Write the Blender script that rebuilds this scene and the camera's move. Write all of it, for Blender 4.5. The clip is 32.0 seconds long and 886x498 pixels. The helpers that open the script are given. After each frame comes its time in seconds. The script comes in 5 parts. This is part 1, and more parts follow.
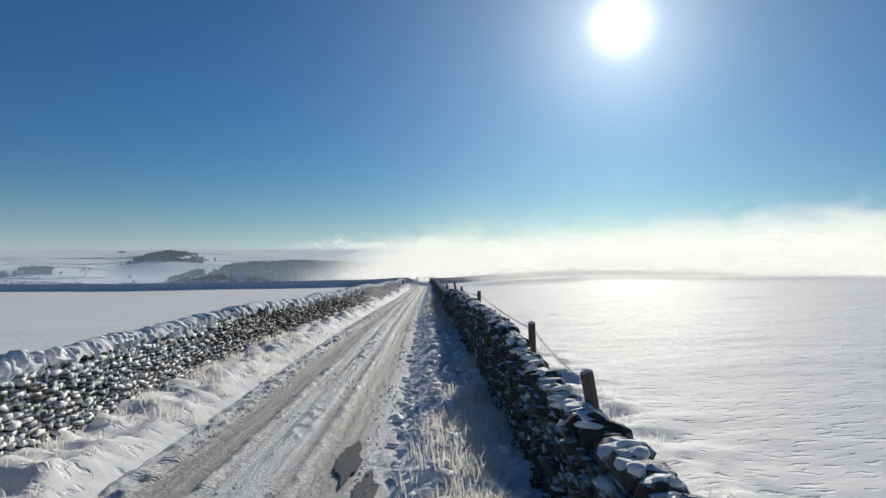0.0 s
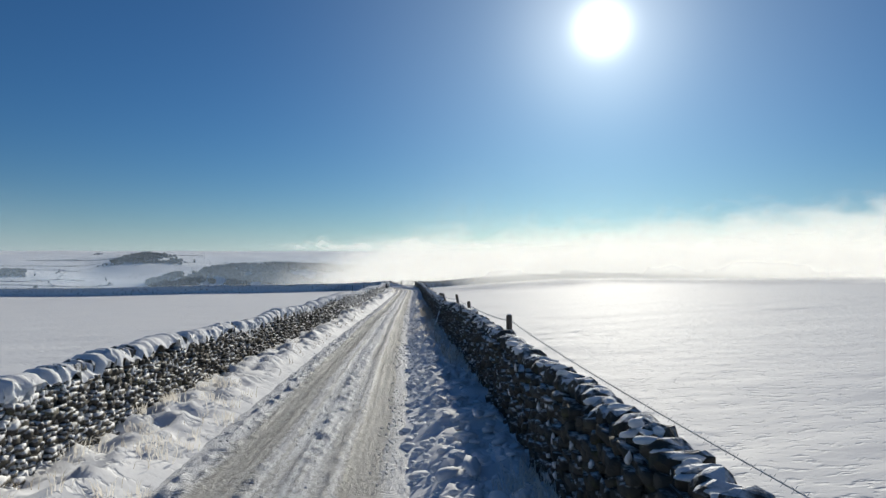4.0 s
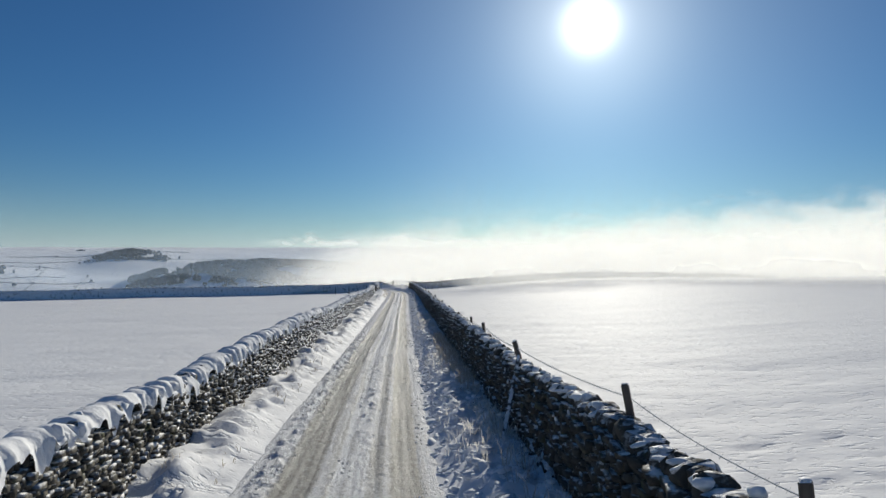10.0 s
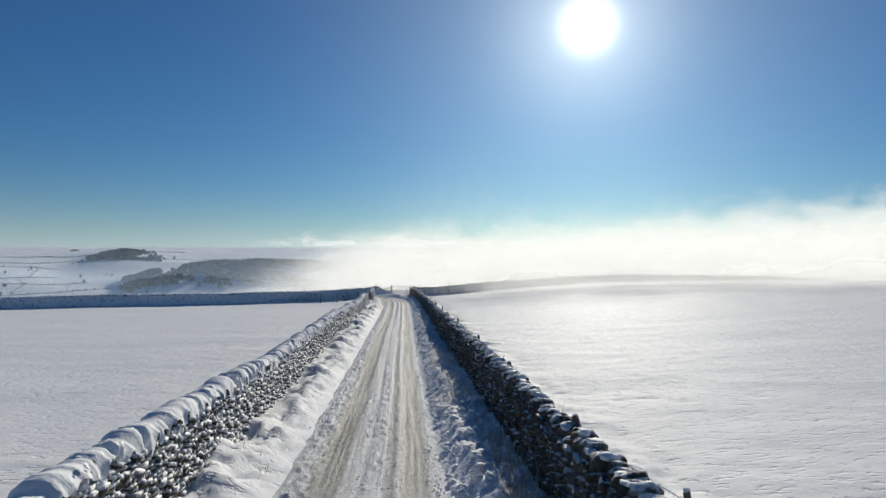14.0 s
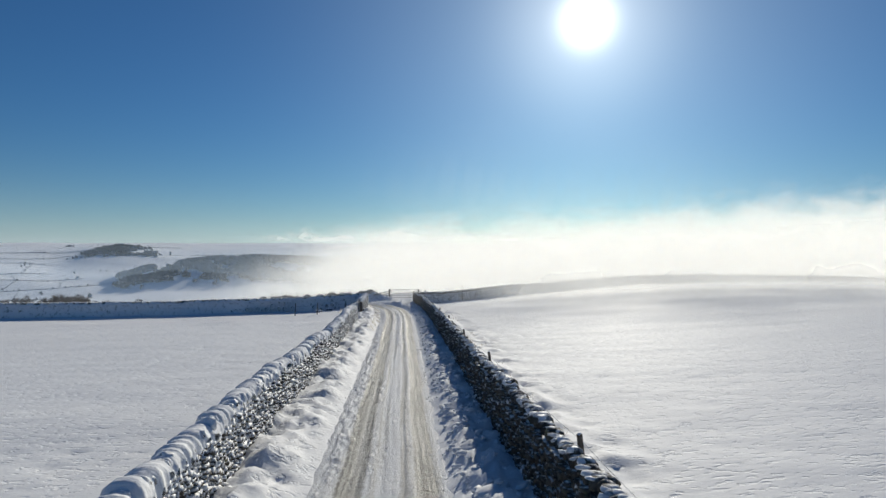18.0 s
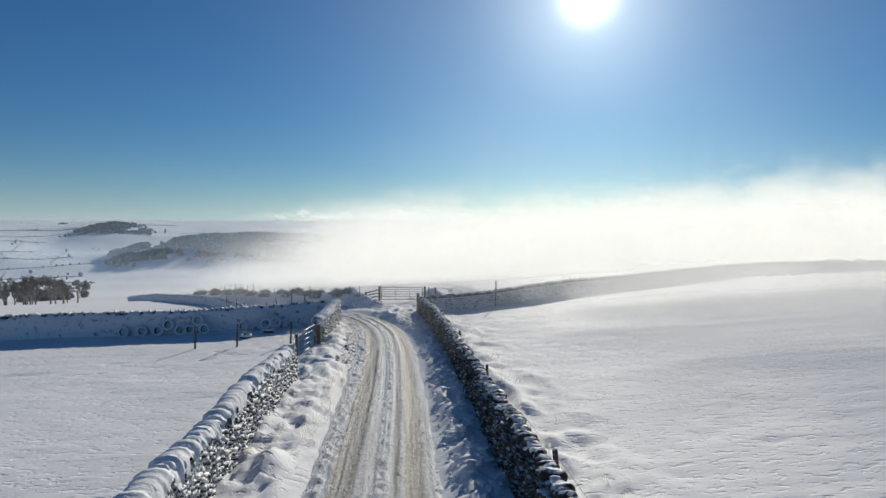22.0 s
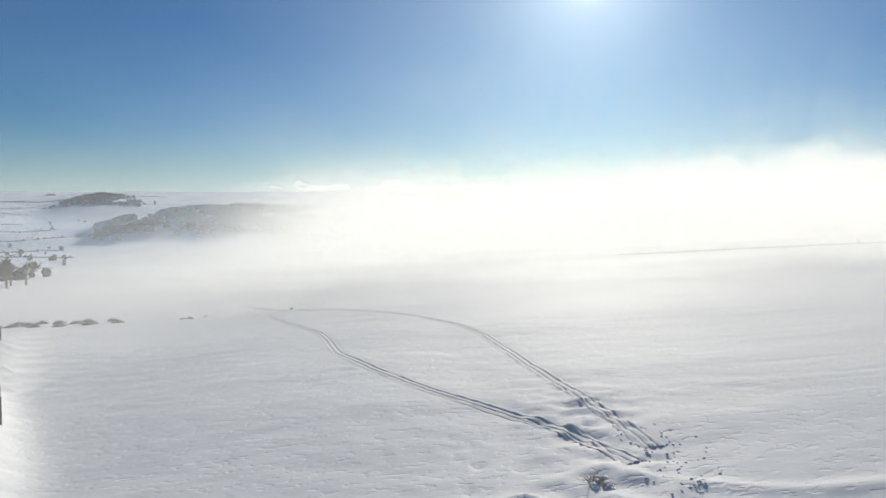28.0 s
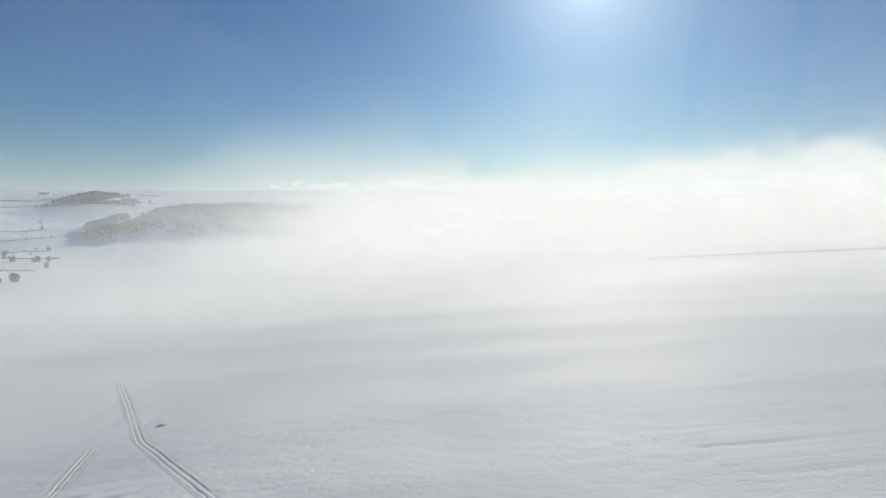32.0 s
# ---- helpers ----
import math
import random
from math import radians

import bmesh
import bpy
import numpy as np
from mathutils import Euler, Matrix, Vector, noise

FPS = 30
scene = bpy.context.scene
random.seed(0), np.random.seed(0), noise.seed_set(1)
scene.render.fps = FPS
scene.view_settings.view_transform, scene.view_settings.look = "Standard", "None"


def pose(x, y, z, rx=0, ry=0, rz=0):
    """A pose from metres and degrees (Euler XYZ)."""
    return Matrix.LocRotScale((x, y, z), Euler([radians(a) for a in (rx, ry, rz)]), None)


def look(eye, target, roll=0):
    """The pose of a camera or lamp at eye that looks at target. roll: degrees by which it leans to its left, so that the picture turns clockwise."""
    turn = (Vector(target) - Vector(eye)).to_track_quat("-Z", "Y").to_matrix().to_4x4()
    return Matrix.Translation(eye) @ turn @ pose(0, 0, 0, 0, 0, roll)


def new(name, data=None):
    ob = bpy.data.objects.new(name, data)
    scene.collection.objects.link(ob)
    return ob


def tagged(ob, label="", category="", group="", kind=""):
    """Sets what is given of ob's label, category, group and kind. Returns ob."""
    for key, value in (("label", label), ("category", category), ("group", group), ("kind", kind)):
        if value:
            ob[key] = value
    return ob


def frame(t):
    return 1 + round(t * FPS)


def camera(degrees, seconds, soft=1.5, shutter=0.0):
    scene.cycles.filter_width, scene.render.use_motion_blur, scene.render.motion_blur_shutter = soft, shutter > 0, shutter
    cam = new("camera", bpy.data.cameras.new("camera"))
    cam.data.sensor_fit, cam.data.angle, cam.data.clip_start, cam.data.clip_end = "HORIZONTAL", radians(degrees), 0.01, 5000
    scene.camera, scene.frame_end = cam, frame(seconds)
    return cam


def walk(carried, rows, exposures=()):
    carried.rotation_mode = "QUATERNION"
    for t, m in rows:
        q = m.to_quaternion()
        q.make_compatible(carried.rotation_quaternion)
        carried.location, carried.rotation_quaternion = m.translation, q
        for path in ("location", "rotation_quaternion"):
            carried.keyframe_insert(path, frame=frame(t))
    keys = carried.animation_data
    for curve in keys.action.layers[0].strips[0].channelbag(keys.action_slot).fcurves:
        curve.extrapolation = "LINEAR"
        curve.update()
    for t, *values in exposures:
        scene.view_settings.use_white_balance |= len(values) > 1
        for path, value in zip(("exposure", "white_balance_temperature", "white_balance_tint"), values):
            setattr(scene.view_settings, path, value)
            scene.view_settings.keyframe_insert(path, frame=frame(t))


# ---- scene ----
cam = camera(71.0, 32.0)
PATH = [
    (0, 0.000, 0.002, 2.599, 90.16, -2.14),
    (0.5, 0.027, 0.955, 2.600, 90.15, -2.48),
    (1, 0.023, 1.898, 2.607, 90.16, -2.80),
    (1.5, -0.017, 2.833, 2.613, 90.23, -3.00),
    (2, -0.089, 3.772, 2.618, 90.24, -3.24),
    (2.5, -0.178, 4.746, 2.620, 90.31, -3.36),
    (3, -0.260, 5.785, 2.621, 90.32, -3.54),
    (3.5, -0.325, 6.885, 2.622, 90.32, -3.65),
    (5.5, -0.525, 11.593, 2.576, 90.32, -4.04),
    (6, -0.599, 12.834, 2.579, 90.32, -4.15),
    (6.5, -0.683, 14.096, 2.581, 90.32, -4.21),
    (7, -0.767, 15.422, 2.580, 90.31, -4.27),
    (7.5, -0.840, 16.873, 2.574, 90.24, -4.40),
    (8, -0.895, 18.500, 2.566, 90.15, -4.48),
    (8.5, -0.932, 20.311, 2.557, 90.08, -4.61),
    (9, -0.955, 22.293, 2.546, 90.07, -4.68),
    (9.5, -0.967, 24.423, 2.531, 90.00, -4.72),
    (10, -0.975, 26.641, 2.515, 89.99, -4.77),
    (10.5, -0.974, 28.902, 2.503, 89.99, -4.82),
    (11, -0.957, 31.228, 2.489, 89.99, -4.85),
    (11.5, -0.929, 33.636, 2.462, 89.99, -4.83),
    (12, -0.910, 36.074, 2.427, 89.99, -4.87),
    (12.5, -0.911, 38.463, 2.395, 89.99, -4.91),
    (13, -0.925, 40.757, 2.372, 89.99, -4.89),
    (13.5, -0.945, 42.952, 2.364, 89.99, -4.93),
    (14, -0.967, 45.056, 2.377, 89.99, -4.98),
    (14.5, -0.985, 47.185, 2.385, 89.99, -4.95),
    (16.5, -1.000, 57.049, 2.179, 89.76, -5.08),
    (17, -0.958, 59.920, 2.160, 89.75, -5.06),
    (17.5, -0.903, 62.964, 2.167, 89.68, -5.10),
    (18, -0.822, 66.194, 2.177, 89.60, -5.08),
    (18.5, -0.718, 69.581, 2.173, 89.60, -5.05),
    (19, -0.607, 73.092, 2.150, 89.60, -5.02),
    (19.5, -0.504, 76.737, 2.106, 89.43, -5.01),
    (20, -0.410, 80.502, 2.037, 89.05, -5.06),
    (20.5, -0.313, 84.315, 1.955, 88.71, -5.01),
    (21, -0.206, 88.121, 1.883, 88.32, -5.07),
    (21.5, -0.079, 91.930, 1.829, 87.92, -5.14),
    (22, 0.068, 95.808, 1.768, 87.53, -5.14),
    (22.5, 0.205, 99.802, 1.688, 87.19, -5.14),
    (23, 0.312, 103.876, 1.592, 86.73, -5.22),
    (23.5, 0.407, 107.971, 1.492, 86.33, -5.29),
    (24, 0.522, 112.063, 1.395, 85.93, -5.30),
    (24.5, 0.662, 116.125, 1.308, 85.45, -5.31),
    (26.5, 1.276, 131.909, 1.069, 85.14, -5.34),
    (27, 1.423, 136.002, 1.055, 85.06, -5.38),
    (27.5, 1.592, 140.071, 1.070, 84.98, -5.36),
    (28, 1.807, 144.092, 1.099, 84.91, -5.33),
    (28.5, 2.041, 148.233, 1.100, 84.89, -5.29),
    (29, 2.232, 152.650, 1.028, 84.83, -5.26),
    (29.5, 2.339, 157.270, 0.894, 84.81, -5.23),
    (30, 2.413, 161.922, 0.753, 84.75, -5.20),
    (30.5, 2.532, 166.549, 0.626, 84.75, -5.16),
    (31, 2.689, 171.163, 0.507, 84.82, -5.12),
    (31.5, 2.836, 175.775, 0.403, 84.82, -5.15),
    (32, 2.948, 180.389, 0.328, 84.82, -5.27),
]
walk(cam, [(t, pose(x, y, z, rx, 0, rz)) for t, x, y, z, rx, rz in PATH], exposures=((0.0, -0.08, 6800, 5), (21.0, -0.07, 6800, 5), (24.0, 0.0, 6820, 5), (27.0, 0.05, 6860, 5), (32.0, -0.12, 6620, 5)))
# ---- world, sun ----
SUN_AZ, SUN_EL = 18.1, 19.3
SUN_DIR = Vector((math.sin(radians(SUN_AZ)) * math.cos(radians(SUN_EL)), math.cos(radians(SUN_AZ)) * math.cos(radians(SUN_EL)), math.sin(radians(SUN_EL))))
world = bpy.data.worlds.new("winter_sky")
scene.world = world
world.use_nodes = True
wt = world.node_tree
wt.nodes.clear()


def wmath(op, a, b=None):
    n = wt.nodes.new("ShaderNodeMath")
    n.operation = op
    for i, v in enumerate((a, b)):
        if v is None:
            continue
        if isinstance(v, (int, float)):
            n.inputs[i].default_value = v
        else:
            wt.links.new(v, n.inputs[i])
    return n.outputs[0]


sky = wt.nodes.new("ShaderNodeTexSky")
sky.sky_type = "NISHITA"
sky.sun_disc = False
sky.sun_elevation = radians(SUN_EL)
sky.sun_rotation = radians(SUN_AZ)
sky.altitude, sky.air_density, sky.dust_density, sky.ozone_density = 300, 1.0, 0.35, 4.0
sky_gain = wt.nodes.new("ShaderNodeVectorMath")
sky_gain.operation = "MULTIPLY"
sky_gain.inputs[1].default_value = (0.0213, 0.0403, 0.0595)
wt.links.new(sky.outputs[0], sky_gain.inputs[0])
coord = wt.nodes.new("ShaderNodeTexCoord")
dot = wt.nodes.new("ShaderNodeVectorMath")
dot.operation = "DOT_PRODUCT"
wt.links.new(coord.outputs["Generated"], dot.inputs[0])
dot.inputs[1].default_value = SUN_DIR
d0 = wmath("MAXIMUM", dot.outputs["Value"], 0.0)
disc = wmath("MULTIPLY", wmath("POWER", d0, 1900.0), 1.7)
halo = wmath("MULTIPLY", wmath("POWER", d0, 170.0), 0.40)
wide = wmath("MULTIPLY", wmath("POWER", d0, 20.0), 0.14)
glow = wmath("ADD", wmath("ADD", disc, halo), wide)
split = wt.nodes.new("ShaderNodeSeparateXYZ")
wt.links.new(coord.outputs["Generated"], split.inputs[0])
haze = wmath("MULTIPLY", wmath("POWER", wmath("SUBTRACT", 1.0, wmath("ABSOLUTE", split.outputs[2])), 22.0), 0.27)
glow_rgb = wt.nodes.new("ShaderNodeVectorMath")
glow_rgb.operation = "SCALE"
glow_rgb.inputs[0].default_value = (1.0, 0.98, 0.95)
wt.links.new(glow, glow_rgb.inputs[3])
total = wt.nodes.new("ShaderNodeVectorMath")
total.operation = "ADD"
wt.links.new(sky_gain.outputs[0], total.inputs[0])
wt.links.new(glow_rgb.outputs[0], total.inputs[1])
haze_rgb = wt.nodes.new("ShaderNodeVectorMath")
haze_rgb.operation = "SCALE"
haze_rgb.inputs[0].default_value = (0.97, 0.93, 1.04)
wt.links.new(haze, haze_rgb.inputs[3])
total_b = wt.nodes.new("ShaderNodeVectorMath")
total_b.operation = "ADD"
wt.links.new(total.outputs[0], total_b.inputs[0])
wt.links.new(haze_rgb.outputs[0], total_b.inputs[1])
back = wt.nodes.new("ShaderNodeBackground")
wt.links.new(total_b.outputs[0], back.inputs[0])
back.inputs[1].default_value = 1.0
wout = wt.nodes.new("ShaderNodeOutputWorld")
wt.links.new(back.outputs[0], wout.inputs[0])
sun_data = bpy.data.lights.new("sun", "SUN")
sun_data.energy, sun_data.angle, sun_data.color = 4.2, radians(0.6), (1.0, 0.945, 0.87)
sun_lamp = new("sun", sun_data)
sun_lamp.matrix_world = look((0, 0, 60), Vector((0, 0, 60)) - SUN_DIR)
scene.cycles.transparent_max_bounces = 64
# ---- materials ----


class Mat:
    """A small builder for node materials."""

    def __init__(self, name):
        self.m = bpy.data.materials.new(name)
        self.m.use_nodes = True
        self.t = self.m.node_tree
        self.bsdf = self.t.nodes["Principled BSDF"]

    def node(self, kind, **props):
        n = self.t.nodes.new(kind)
        if "operation" in props:
            n.operation = props["operation"]
        if "use_clamp" in props:
            n.use_clamp = props["use_clamp"]
        if "interpolation_type" in props:
            n.interpolation_type = props["interpolation_type"]
        if "data_type" in props:
            n.data_type = props["data_type"]
        if "uv_map" in props:
            n.uv_map = props["uv_map"]
        return n

    def put(self, socket, v):
        if isinstance(v, (int, float, tuple)):
            socket.default_value = v
        else:
            self.t.links.new(v, socket)

    def math(self, op, a, b=0.0, clamp=False):
        n = self.node("ShaderNodeMath", operation=op, use_clamp=clamp)
        self.put(n.inputs[0], a)
        self.put(n.inputs[1], b)
        return n.outputs[0]

    def ramp(self, v, lo, hi, a=0.0, b=1.0):
        n = self.node("ShaderNodeMapRange", interpolation_type="SMOOTHSTEP")
        self.put(n.inputs[0], v)
        for i, x in enumerate((lo, hi, a, b)):
            self.put(n.inputs[1 + i], x)
        return n.outputs[0]

    def mix(self, f, a, b):
        n = self.node("ShaderNodeMix", data_type="RGBA")
        self.put(n.inputs[0], f)
        self.put(n.inputs[6], a)
        self.put(n.inputs[7], b)
        return n.outputs[2]

    def place(self, scale=(1, 1, 1)):
        g = self.node("ShaderNodeNewGeometry")
        n = self.node("ShaderNodeVectorMath", operation="MULTIPLY")
        self.put(n.inputs[0], g.outputs["Position"])
        n.inputs[1].default_value = scale
        return n.outputs[0]

    def noise(self, scale, detail=4.0, vec=None, rough=0.55):
        n = self.node("ShaderNodeTexNoise")
        n.inputs["Scale"].default_value, n.inputs["Detail"].default_value, n.inputs["Roughness"].default_value = scale, detail, rough
        self.t.links.new(vec if vec is not None else self.place(), n.inputs["Vector"])
        return n.outputs[0]

    def normal_z(self):
        g = self.node("ShaderNodeNewGeometry")
        s = self.node("ShaderNodeSeparateXYZ")
        self.t.links.new(g.outputs["Normal"], s.inputs[0])
        return s.outputs

    def bump(self, height, strength=0.5, distance=0.02):
        n = self.node("ShaderNodeBump")
        n.inputs["Strength"].default_value, n.inputs["Distance"].default_value = strength, distance
        self.t.links.new(height, n.inputs["Height"])
        self.t.links.new(n.outputs[0], self.bsdf.inputs["Normal"])

    def done(self, colour, rough=0.8, metal=0.0, spec=0.3):
        self.put(self.bsdf.inputs["Base Color"], colour)
        self.put(self.bsdf.inputs["Roughness"], rough)
        self.put(self.bsdf.inputs["Metallic"], metal)
        self.put(self.bsdf.inputs["Specular IOR Level"], spec)
        return self.m


SNOW_A, SNOW_B = (0.82, 0.825, 0.84, 1), (0.89, 0.89, 0.895, 1)


def snow_material(name, ripple=1.0):
    m = Mat(name)
    big, fine = m.noise(0.35, 5), m.noise(9.0, 6)
    drift = m.noise(1.6, 4, m.place((0.55, 1.5, 1.0)))
    h = m.math("ADD", m.math("MULTIPLY", drift, 1.2 * ripple), m.math("MULTIPLY", fine, 0.35))
    m.bump(h, 0.55, 0.09)
    return m.done(m.mix(big, SNOW_A, SNOW_B), 0.8, spec=0.10)


def ground_material():
    """Snow with sparse grass tips and stones showing where the wind has scoured it."""
    m = Mat("field_snow")
    big = m.noise(0.3, 5)
    drift = m.noise(1.5, 5, m.place((0.7, 1.5, 1.0)))
    fine = m.noise(11.0, 6)
    pock = m.ramp(m.noise(4.6, 3, m.place((0.6, 1.2, 1.0))), 0.54, 0.68)
    h = m.math("SUBTRACT", m.math("ADD", m.math("MULTIPLY", drift, 0.75), m.math("MULTIPLY", fine, 0.2)), m.math("MULTIPLY", pock, 0.75))
    where = m.node("ShaderNodeSeparateXYZ")
    m.t.links.new(m.place(), where.inputs[0])
    h = m.math("MULTIPLY", h, m.ramp(where.outputs[1], 138.0, 152.0, 1.0, 0.45))
    m.bump(h, 0.36, 0.09)
    snow = m.mix(big, SNOW_A, SNOW_B)
    tips = m.ramp(m.noise(2.6, 6, m.place((0.55, 1.5, 1.0)), 0.7), 0.70, 0.76)
    return m.done(m.mix(m.math("MULTIPLY", tips, 0.35), snow, (0.30, 0.27, 0.21, 1)), 0.74, spec=0.13)


def stone_material(name, cover=0.62, dark=1.0, bare=0.0):
    """Gritstone with lichen; snow lodged on ledges and blown onto the faces in patches."""
    m = Mat(name)
    info = m.node("ShaderNodeObjectInfo")
    geo = m.node("ShaderNodeNewGeometry")
    rnd = m.math("FRACT", m.math("ADD", info.outputs["Random"], geo.outputs["Random Per Island"]))
    base = m.mix(rnd, (0.085 * dark, 0.078 * dark, 0.066 * dark, 1), (0.20 * dark, 0.185 * dark, 0.155 * dark, 1))
    lichen = m.ramp(m.noise(5.0, 5), 0.55, 0.7)
    base = m.mix(m.math("MULTIPLY", lichen, 0.6), base, (0.115, 0.125, 0.05, 1))
    grain = m.noise(38.0, 5)
    base = m.mix(m.math("MULTIPLY", grain, 0.4), base, (0.06, 0.055, 0.05, 1))
    nz = m.normal_z()[2]
    patch = m.noise(2.3, 6, rough=0.65)
    small = m.noise(13.0, 4)
    place = m.node("ShaderNodeSeparateXYZ")
    m.t.links.new(m.place(), place.inputs[0])
    along = place.outputs[1]
    drifted = m.math("ADD", m.ramp(along, 21.0, 14.0, 0.0, bare), m.ramp(along, 40.0, 62.0, 0.0, bare))
    v = m.math("ADD", m.math("ADD", drifted, m.math("MULTIPLY", nz, 0.27)), m.math("ADD", m.math("MULTIPLY", patch, 0.75), m.math("MULTIPLY", small, 0.35)))
    snow = m.ramp(v, cover - 0.04, cover + 0.15)
    m.bump(m.math("ADD", grain, m.math("MULTIPLY", snow, 1.5)), 0.6, 0.02)
    return m.done(m.mix(snow, base, SNOW_B), m.mix(snow, (0.85, 0.85, 0.85, 1), (0.6, 0.6, 0.6, 1)), spec=0.2)


def road_material():
    """Packed snow with brown icy wheel tracks; u runs across the lane, v along it in metres."""
    m = Mat("packed_snow_road")
    uv = m.node("ShaderNodeUVMap", uv_map="lane")
    s = m.node("ShaderNodeSeparateXYZ")
    m.t.links.new(uv.outputs[0], s.inputs[0])
    u = m.math("ADD", s.outputs[0], m.math("MULTIPLY", m.math("SUBTRACT", m.noise(6.0, 4), 0.5), 0.05))

    def streaks(across, along, detail, seed):
        c = m.node("ShaderNodeCombineXYZ")
        m.put(c.inputs[0], m.math("MULTIPLY", u, across))
        m.put(c.inputs[1], m.math("MULTIPLY", s.outputs[1], along))
        c.inputs[2].default_value = seed
        return m.noise(1.0, detail, c.outputs[0], 0.6)

    def band(c, w):
        return m.ramp(m.math("ABSOLUTE", m.math("SUBTRACT", u, c)), w, w * 0.68)

    long_a, long_b = streaks(9.0, 0.10, 5, 1.0), streaks(34.0, 0.22, 4, 7.0)
    lumps = m.noise(5.0, 6, rough=0.7)
    crumb = m.noise(16.0, 5, rough=0.75)
    tracks = m.math("MAXIMUM", band(0.24, 0.105), m.math("MAXIMUM", band(0.745, 0.085), m.math("MULTIPLY", m.math("MAXIMUM", band(0.43, 0.05), band(0.60, 0.045)), m.ramp(long_a, 0.40, 0.56, 0.15, 0.7))))
    # tread prints left in the firmer strips
    tread = m.math("SINE", m.math("ADD", m.math("MULTIPLY", s.outputs[1], 95.0), m.math("MULTIPLY", m.math("PINGPONG", m.math("MULTIPLY", u, 14.0), 1.0), 5.0)))
    firm = m.math("MAXIMUM", band(0.13, 0.07), m.math("MAXIMUM", band(0.37, 0.06), m.math("MAXIMUM", band(0.62, 0.07), band(0.85, 0.06))))
    tread = m.math("MULTIPLY", m.math("MULTIPLY", tread, firm), m.ramp(streaks(7.0, 0.5, 3, 21.0), 0.44, 0.56))
    worn = m.math("ADD", m.math("MULTIPLY", long_a, 0.5), m.math("ADD", m.math("MULTIPLY", long_b, 0.22), m.math("MULTIPLY", lumps, 0.45)))
    tracks = m.math("MULTIPLY", tracks, m.ramp(worn, 0.42, 0.62, 0.5, 1.0))
    c = m.mix(m.ramp(crumb, 0.36, 0.60), (0.56, 0.555, 0.54, 1), (0.88, 0.88, 0.88, 1))
    c = m.mix(m.ramp(long_a, 0.40, 0.62), c, m.mix(0.55, c, (0.86, 0.86, 0.87, 1)))
    c = m.mix(m.math("MULTIPLY", m.ramp(tread, 0.1, 0.8), 0.35), c, (0.36, 0.35, 0.33, 1))
    c = m.mix(m.math("MULTIPLY", m.ramp(long_b, 0.53, 0.63), 0.26), c, (0.36, 0.34, 0.305, 1))
    c = m.mix(m.math("MULTIPLY", tracks, m.ramp(s.outputs[1], 8.0, 40.0, 0.72, 0.97)), c, m.mix(m.ramp(long_b, 0.35, 0.65), (0.20, 0.187, 0.16, 1), (0.47, 0.45, 0.41, 1)))
    c = m.mix(m.math("MULTIPLY", m.math("MAXIMUM", band(0.49, 0.10), m.math("MAXIMUM", band(0.90, 0.06), band(0.06, 0.08))), m.ramp(m.math("ADD", m.math("MULTIPLY", crumb, 0.5), m.math("MULTIPLY", streaks(5.0, 0.16, 4, 33.0), 0.7)), 0.47, 0.60, 0.0, 0.9)), c, SNOW_A)
    edge = m.ramp(m.math("ABSOLUTE", m.math("SUBTRACT", s.outputs[0], 0.5)), 0.47, 0.53)
    c = m.mix(edge, c, SNOW_A)
    ridge = m.math("ADD", m.math("MULTIPLY", long_b, 0.5), m.math("ADD", m.math("MULTIPLY", lumps, 1.0), m.math("MULTIPLY", crumb, 0.6)))
    ridge = m.math("ADD", ridge, m.math("MULTIPLY", tread, 0.09))
    m.bump(ridge, 0.85, 0.07)
    c = m.mix(m.ramp(s.outputs[1], 137.0, 146.0, 0.0, 0.75), c, SNOW_A)
    rough = m.mix(tracks, (0.75, 0.75, 0.75, 1), (0.5, 0.5, 0.5, 1))
    return m.done(c, rough, spec=0.12)


def wood_material(name, a, b, snow=0.0):
    m = Mat(name)
    g = m.noise(7.0, 6, m.place((6, 6, 0.7)))
    c = m.mix(g, a, b)
    if snow:
        v = m.math("ADD", m.math("MULTIPLY", m.normal_z()[2], 0.4), m.noise(4.0, 4))
        c = m.mix(m.ramp(v, 0.66, 0.74), c, SNOW_B)
    m.bump(g, 0.5, 0.01)
    return m.done(c, 0.8)


def plain(name, a, b, scale=8.0, rough=0.7, metal=0.0, bump=0.3):
    m = Mat(name)
    g = m.noise(scale, 5)
    if bump:
        m.bump(g, bump, 0.01)
    return m.done(m.mix(g, a, b), rough, metal)


def grass_material(name, a, b, scale):
    """Thin frosted blades that let the low sun through."""
    m = Mat(name)
    c = m.mix(m.noise(scale, 4), a, b)
    thin = m.node("ShaderNodeBsdfTranslucent")
    m.put(thin.inputs[0], c)
    mixer = m.node("ShaderNodeMixShader")
    mixer.inputs[0].default_value = 0.5
    m.done(c, 0.7)
    m.t.links.new(m.bsdf.outputs[0], mixer.inputs[1])
    m.t.links.new(thin.outputs[0], mixer.inputs[2])
    m.t.links.new(mixer.outputs[0], m.t.nodes["Material Output"].inputs[0])
    return m.m


